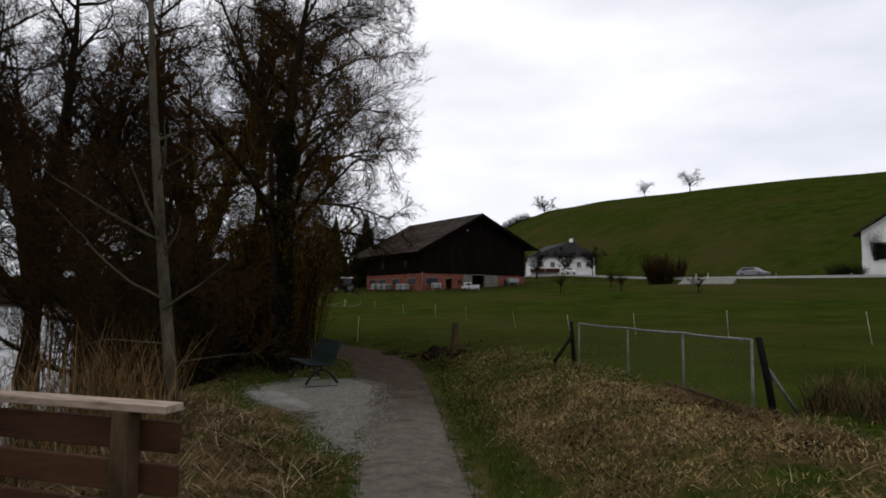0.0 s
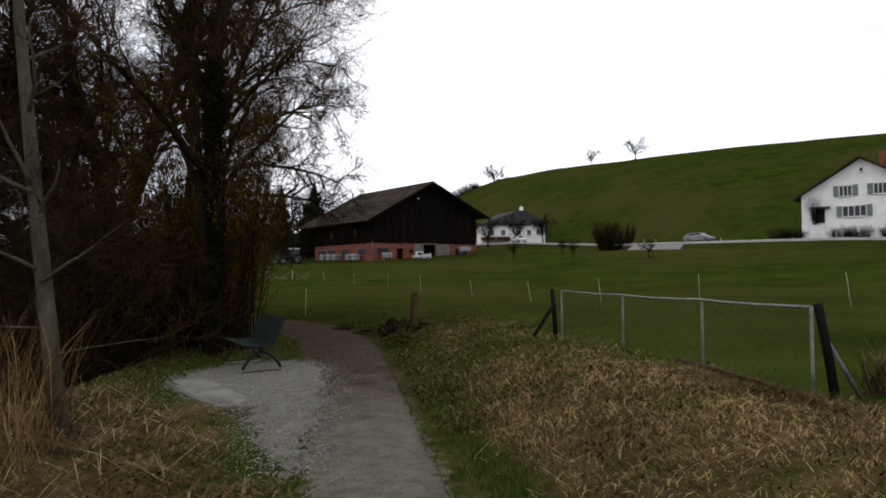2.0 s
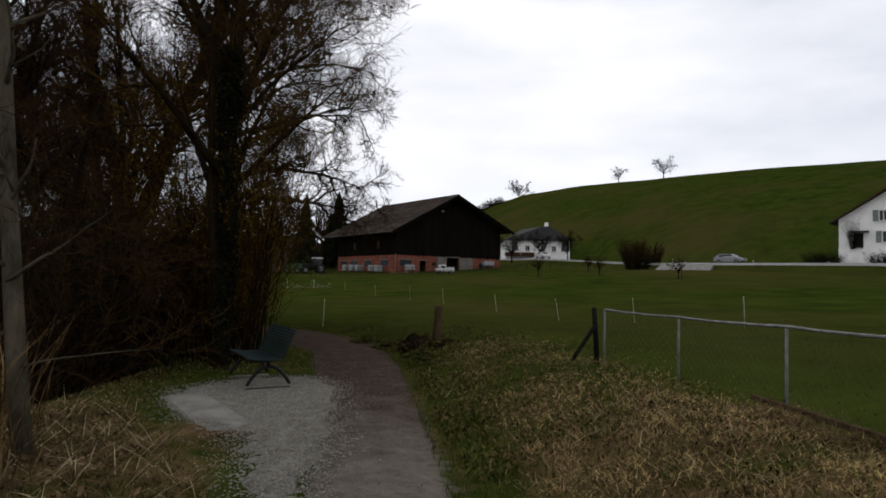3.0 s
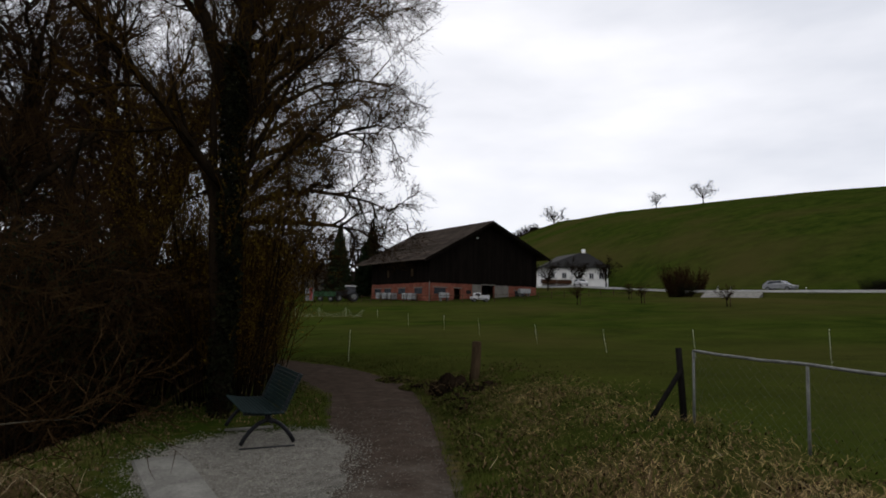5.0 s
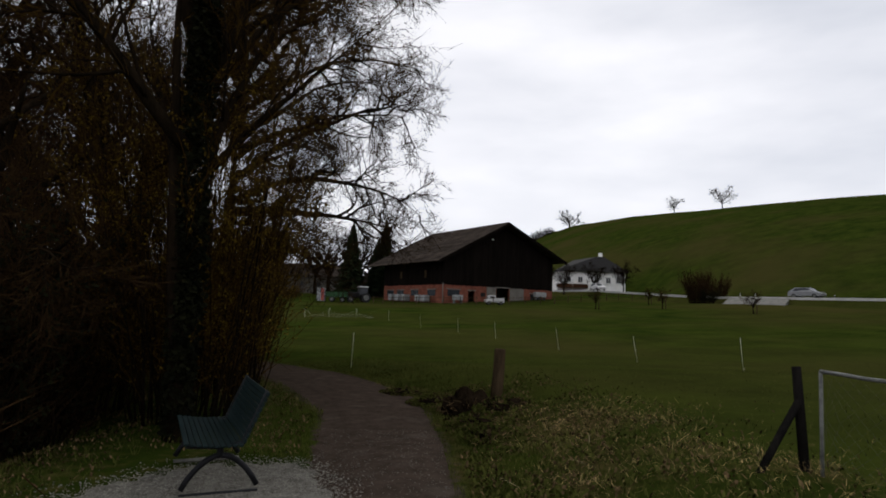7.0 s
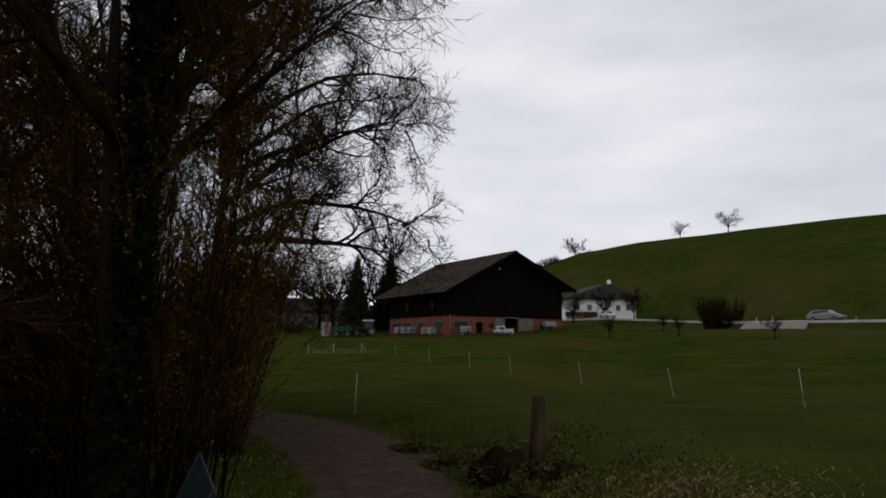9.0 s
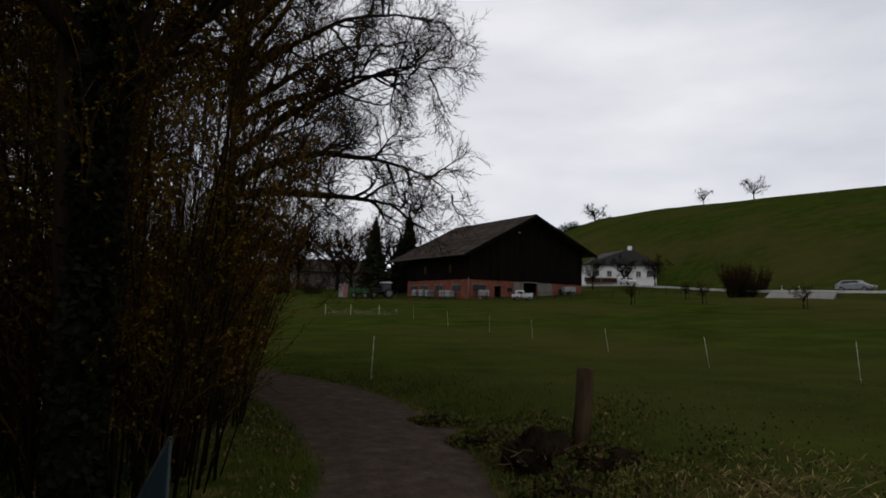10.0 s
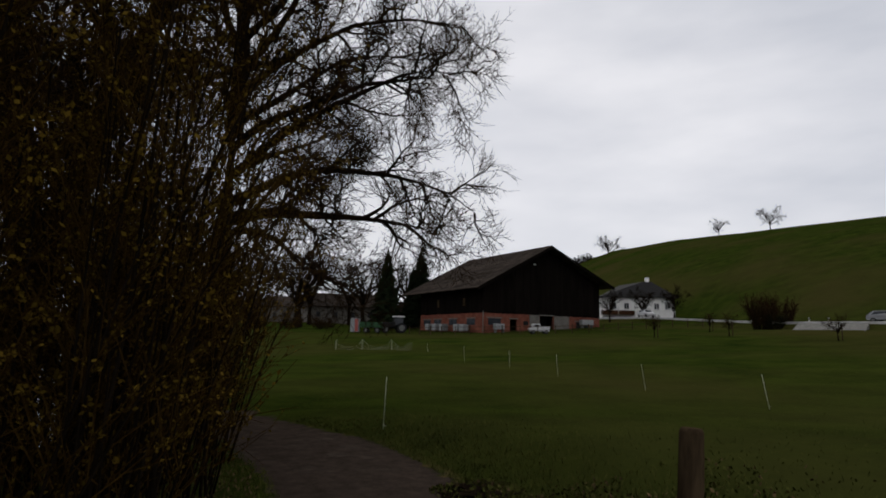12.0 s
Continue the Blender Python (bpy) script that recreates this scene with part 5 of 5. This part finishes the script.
# far wooded shore across the lake, and woods on the skyline to the left
def far_woods():
    rng = random.Random(9)
    v, f = [], []
    for i in range(900):
        a = radians(rng.uniform(96, 185))
        d = rng.uniform(262, 330)
        x, y = d * math.cos(a), d * math.sin(a)
        if x > -95:
            continue
        z, h, w = land(x, y, False), rng.uniform(6, 11), rng.uniform(2.5, 5)
        for k in range(9):
            b, t = rng.uniform(0, 6.28), rng.uniform(0, 6.28)
            c = Vector((x + rng.gauss(0, w * 0.5), y + rng.gauss(0, w * 0.5), z + h * rng.uniform(0.1, 1.0)))
            u = Vector((math.cos(b), math.sin(b), 0)) * w * 0.4
            q = Vector((0, 0, 1)) * h * 0.22 + Vector((math.cos(t), math.sin(t), 0))
            n = len(v)
            v += [tuple(c - u), tuple(c - q), tuple(c + u), tuple(c + q)]
            f.append((n, n + 1, n + 2, n + 3))
    for i in range(420):
        x, y = rng.uniform(-120, 8), rng.uniform(185, 250)
        z, h, w = land(x, y, False), rng.uniform(4, 8.5), rng.uniform(2.5, 4.5)
        for k in range(10):
            b, t = rng.uniform(0, 6.28), rng.uniform(0, 6.28)
            c = Vector((x + rng.gauss(0, w * 0.5), y + rng.gauss(0, w * 0.5), z + h * rng.uniform(0.0, 1.0)))
            u = Vector((math.cos(b), math.sin(b), 0)) * w * 0.35
            q = Vector((0, 0, 1)) * h * 0.2 + Vector((math.cos(t), math.sin(t), 0)) * 0.6
            n = len(v)
            v += [tuple(c - u), tuple(c - q), tuple(c + u), tuple(c + q)]
            f.append((n, n + 1, n + 2, n + 3))
    tagged(raw("far_woods", v, f, M_FARWOOD), "dark bare woods on the far lake shore", "woods", kind="stuff")


far_woods()

# bushes along the road and young trees in the field
make_shrub("road_bush", pose(39.6, 106, land(39.6, 106)), "dark red-brown bare bush above the road", 120, 4.2, 3.2, 90, M_TWIG, None, 0, "road bushes", sub=14, thick=4.5)
make_shrub("road_bush", pose(33.4, 97, land(33.4, 97)), "large bare bush beside the road", 121, 4.6, 2.4, 130, M_TWIG, None, 0, "road bushes", sub=16, thick=3.0)
lowbush = make_shrub("dark_bush", pose(34.6, 96, land(34.6, 96)), "low dark evergreen bush at the roadside", 122, 2.0, 1.9, 90, M_IVY, M_IVY, 6000, "roadside bushes", sub=10)
for x, y, rz in ((54.2, 81.6, 20), (57.3, 76.6, 100), (58.8, 75.2, 190), (61.2, 72.6, 250), (54.0, 84.2, 60)):
    copy_thing(lowbush, pose(x, y, land(x, y) + 0.4, 0, 0, rz))
make_shrub("climbing_rose", pose(56.6, 80.3, 6.7), "dark climbing shrub by the house door", 123, 3.6, 0.8, 40, M_IVY, M_IVY, 3000, "house shrubs", sub=10)


def young_tree(m, seed):
    rng = random.Random(seed)
    t = far_tree("young_fruit_tree", m, "young bare fruit tree tied to a stake in the field", seed, 2.3, 0.5, 0.007, "young field trees")
    tube_part("stake", [(0.35, 0, -0.2), (0.35, 0, 1.5)], [0.05, 0.05], 7, M_POST, t, "grey support stake")


for i, (x, y) in enumerate(((14.5, 76), (22.5, 78), (29, 70), (24.5, 90))):
    young_tree(pose(x, y, land(x, y)), 130 + i)

yard_tree = far_tree("yard_tree", pose(27.5, 139, land(27.5, 139)), "bare fruit tree before the farmhouse", 141, 6.5, 0.9, 0.03, "farmhouse trees")
copy_thing(yard_tree, pose(33.5, 138, land(33.5, 138), 0, 0, 130))
copy_thing(yard_tree, pose(21.5, 141, land(21.5, 141), 0, 0, 220))

# white road markers
marker0 = thing("road_marker", Matrix.Identity(4), "white roadside marker post with a dark band", "marker post", "road markers")
part("post", boxed(0.14, 0.12, 1.0, None, 0.02), M_WHITE_PAINT, marker0)
part("band", boxed(0.15, 0.13, 0.18, pose(0, 0, 0.72)), M_BLACK, marker0)
for i, (x, y) in enumerate(((51.7, 78), (46.5, 86), (40.6, 94.5), (42.3, 103), (47.8, 97), (60.8, 65), (35.2, 105), (38.2, 109))):
    mm = pose(x, y, land(x, y) + 0.4)
    if i == 0:
        marker0.matrix_world = mm
    else:
        copy_thing(marker0, mm)

# paved ramp from the meadow up to the road
bm = bmesh.new()
lower, upper = [(34.6, 91.2), (40.4, 86.2)], [(43.6, 91.0), (37.9, 96.2)]
sheet(bm, *[(x, y, land(x, y, False) + 0.05) for x, y in lower], *[(x, y, land(x, y, False) + 1.0) for x, y in upper], 0.6)
bmesh.ops.recalc_face_normals(bm, faces=bm.faces[:])
tagged(finish("paved_ramp", bm, M_CONCRETE), "pale concrete ramp from the meadow to the road", "pavement", kind="structure")


# ---- vehicles and yard clutter ----
M_CAR_RED = surf("red_car_paint", (0.22, 0.03, 0.02), (0.30, 0.045, 0.03), 2, 0.3, 0, 4, spec=0.5)
M_CAR_SILVER = surf("silver_car_paint", (0.13, 0.135, 0.14), (0.2, 0.205, 0.21), 2, 0.3, 0, 4, spec=0.5)
M_CAR_WHITE = surf("white_car_paint", (0.4, 0.4, 0.4), (0.55, 0.55, 0.55), 2, 0.3, 0, 4, spec=0.5)
M_TYRE = surf("tyre_rubber", (0.01, 0.01, 0.01), (0.025, 0.025, 0.025), 8, 0.9, 0.1, 4)
M_TANK = surf("dull_tank_plastic", (0.16, 0.17, 0.17), (0.28, 0.29, 0.29), 2, 0.6, 0, 5)
M_GREEN = surf("green_machine_paint", (0.015, 0.04, 0.018), (0.03, 0.075, 0.032), 3, 0.5, 0, 4)


def wheel(parent, x, y, r, w):
    v, f = [], []
    tube(v, f, [Vector((x, y - w / 2, r)), Vector((x, y + w / 2, r))], [r, r], 16)
    wh = raw("wheel", v, f, M_TYRE, parent)
    v, f = [], []
    tube(v, f, [Vector((x, y - w / 2 - 0.01, r)), Vector((x, y + w / 2 + 0.01, r))], [r * 0.6, r * 0.6], 12)
    raw("rim", v, f, M_GALV, wh)


def car(m, paint, label):
    """A small estate car, x along its length."""
    c = thing("car", m, label, "car")
    prof = [(-2.1, 0.35), (-2.15, 0.75), (-1.2, 0.95), (-0.55, 1.45), (1.3, 1.48), (1.95, 1.0), (2.1, 0.9), (2.12, 0.35)]
    bm = bmesh.new()
    a = [bm.verts.new((x, -0.86 if z < 1.1 else -0.68, z)) for x, z in prof]
    b = [bm.verts.new((x, 0.86 if z < 1.1 else 0.68, z)) for x, z in prof]
    bm.faces.new(a)
    bm.faces.new(b[::-1])
    for i in range(len(prof)):
        j = (i + 1) % len(prof)
        bm.faces.new((a[j], a[i], b[i], b[j]))
    bmesh.ops.recalc_face_normals(bm, faces=bm.faces[:])
    bmesh.ops.bevel(bm, geom=bm.edges[:], offset=0.05, segments=2, affect="EDGES")
    part("body", bm, paint, c, smooth=False)
    for s in (-1, 1):
        bm = bmesh.new()
        sheet(bm, (-0.85, s * 0.8, 1.0), (1.5, s * 0.8, 1.0), (1.15, s * 0.72, 1.38), (-0.45, s * 0.72, 1.38), 0.03 * s)
        part("side_window", bm, M_GLASS, c)
        for x in (-1.35, 1.3):
            wheel(c, x, s * 0.78, 0.32, 0.2)
        part("headlight", boxed(0.06, 0.3, 0.14, pose(-2.13, s * 0.58, 0.62)), M_WHITE_PAINT, c)
        part("tail_light", boxed(0.06, 0.2, 0.2, pose(2.1, s * 0.68, 0.7)), M_CAR_RED, c)
    bm = bmesh.new()
    sheet(bm, (-1.16, -0.66, 0.99), (-1.16, 0.66, 0.99), (-0.58, 0.6, 1.43), (-0.58, -0.6, 1.43), -0.02)
    part("windscreen", bm, M_GLASS, c)
    return c


car(pose(46.2, 91.8, land(46.2, 91.8) + 0.75, 0, 0, 126), M_CAR_SILVER, "silver grey estate car on the road")
car(pose(27.6, 136, land(27.6, 136) + 0.75, 0, 0, 105), M_CAR_WHITE, "white car on the road by the farmhouse")


def pickup(m):
    p = thing("pickup_truck", m, "small white pickup truck parked before the barn", "truck")
    part("body", boxed(3.4, 1.5, 0.55, pose(0, 0, 0.45), 0.06), M_CAR_WHITE, p)
    bm = boxed(1.3, 1.4, 0.75, pose(-0.5, 0, 0.95), 0.1)
    part("cab", bm, M_CAR_WHITE, p)
    part("side_window", boxed(0.9, 1.44, 0.4, pose(-0.5, 0, 1.15)), M_GLASS, p)
    part("load_bed", boxed(1.5, 1.55, 0.35, pose(0.95, 0, 0.95), 0.03), M_CAR_WHITE, p)
    for x in (-1.1, 1.1):
        for s in (-1, 1):
            wheel(p, x, s * 0.68, 0.34, 0.22)


pickup(pose(4.2, 95, land(4.2, 95), 0, 0, 10) @ Matrix.Scale(0.78, 4))


def tractor(m):
    t = thing("tractor", m, "dark tractor with a white cab roof parked by the trees", "tractor")
    part("hood", boxed(1.9, 0.8, 0.8, pose(1.0, 0, 0.8), 0.08), M_BLACK, t)
    part("cab", boxed(1.4, 1.4, 1.3, pose(-0.5, 0, 1.1), 0.05), M_GLASS, t)
    part("cab_roof", boxed(1.7, 1.6, 0.18, pose(-0.5, 0, 2.4), 0.05), M_WHITE_PAINT, t, "white cab roof")
    for x in (-1.2, 0.2):
        for s in (-1, 1):
            part("cab_pillar", boxed(0.09, 0.09, 1.35, pose(x, s * 0.7, 1.1)), M_BLACK, t)
    for s in (-1, 1):
        wheel(t, -0.9, s * 0.85, 0.75, 0.4)
        wheel(t, 1.5, s * 0.75, 0.48, 0.3)


tractor(pose(-17.0, 106, land(-17, 106), 0, 0, 200))
tr = thing("farm_trailer", pose(-20.6, 106, land(-20.6, 106), 0, 0, 5), "low dark green farm trailer with side boards", "trailer")
part("bed", boxed(3.6, 1.8, 0.25, pose(0, 0, 0.8)), M_GREEN, tr)
for s in (-1, 1):
    part("side_board", boxed(3.6, 0.06, 0.55, pose(0, s * 0.87, 1.05)), M_GREEN, tr)
    wheel(tr, -0.8, s * 0.7, 0.4, 0.3)
    wheel(tr, 0.9, s * 0.7, 0.4, 0.3)
kiosk = thing("storage_box", pose(-23.2, 106, land(-23.2, 106)), "tall white and red storage box at the yard edge", "box")
part("body", boxed(1.3, 1.0, 2.1, None, 0.03), M_TANK, kiosk)
part("panel", boxed(0.5, 0.04, 1.9, pose(0.3, -0.52, 0.1)), M_CAR_RED, kiosk, "red panel")


def tank(m):
    t = thing("water_tank", m, "white plastic tank in a grey cage by the barn wall", "tank", "tanks by the barn")
    part("bottle", boxed(1.1, 1.0, 1.0, pose(0, 0, 0.18), 0.08), M_TANK, t)
    part("pallet", boxed(1.2, 1.1, 0.14, None, 0.01), M_POST, t)
    for x in (-0.56, -0.28, 0, 0.28, 0.56):
        tube_part("cage_bar", [(x, -0.53, 0.14), (x, -0.53, 1.22)], [0.02, 0.02], 6, M_GALV, t)
    for z in (0.4, 0.8, 1.2):
        tube_part("cage_bar", [(-0.57, -0.53, z), (0.57, -0.53, z)], [0.02, 0.02], 6, M_GALV, t)
    return t


tank0 = tank(pose(-9.6, 106.5, land(-9.6, 106.5), 0, 0, 36))
for x, y in ((-10.9, 108.6), (-12.2, 110.5), (-6.2, 102.3), (-7.2, 103.6)):
    copy_thing(tank0, pose(x, y, land(x, y), 0, 0, 126))
for i, (u, w) in enumerate(((18.8, 2.4), (2.0, 1.6))):
    x, y = -3.3 + math.cos(radians(36)) * u + 0.6, 100 + math.sin(radians(36)) * u - 1.0
    tb = thing("feed_trough", pose(x, y, land(x, y), 0, 0, 36), "pale metal feed trough against the brick wall", "trough", "feed troughs")
    part("basin", boxed(w, 0.7, 0.8, pose(0, 0, 0.5), 0.05), M_TANK, tb)
    for s in (-1, 1):
        part("leg", boxed(0.08, 0.6, 0.55, pose(s * w * 0.4, 0, 0)), M_GALV, tb)


# yard fence before the barn: thin posts and rails
def yard_fence():
    f = thing("yard_fence", pose(0, 0, 0), "thin grey paddock fence before the barn", "fence")
    pts = [(-14, 101), (-9, 97), (-3, 94.5), (4, 94), (11, 97), (18, 103), (25, 108), (31, 106)]
    prev = None
    for (x0, y0), (x1, y1) in zip(pts, pts[1:]):
        for k in range(3):
            t = k / 3
            x, y = x0 + (x1 - x0) * t, y0 + (y1 - y0) * t
            z = land(x, y)
            part("post", boxed(0.1, 0.1, 1.3, pose(x, y, z - 0.1)), M_POST, f)
            if prev:
                for h in (0.5, 1.0):
                    a, b = Vector((prev[0], prev[1], prev[2] + h)), Vector((x, y, z + h))
                    tube_part("rail", [a, b], [0.03, 0.03], 5, M_POST, f)
            prev = (x, y, z)


yard_fence()

# low white netting sagging between stakes
nv, nf = [], []
line = [(-15.5, 66), (-12.8, 64.5), (-10.0, 63.2), (-8.2, 62.6)]
nb = thing("sheep_netting", pose(-12, 64, land(-12, 64)), "sagging white sheep netting in the field", "netting")
o = Vector((-12, 64, land(-12, 64)))
for (x0, y0), (x1, y1) in zip(line, line[1:]):
    for h in (0.15, 0.4, 0.65, 0.85):
        q = []
        for k in range(9):
            t = k / 8
            x, y = x0 + (x1 - x0) * t, y0 + (y1 - y0) * t
            q.append(Vector((x, y, land(x, y) + h * (1 - 0.7 * math.sin(math.pi * t)))) - o)
        tube(nv, nf, q, [0.003] * 9, 3)
    part("post", boxed(0.025, 0.025, 0.9, pose(x0 - o.x, y0 - o.y, land(x0, y0) - o.z)), M_PLASTIC, nb)
raw("net", nv, nf, M_PLASTIC, nb)
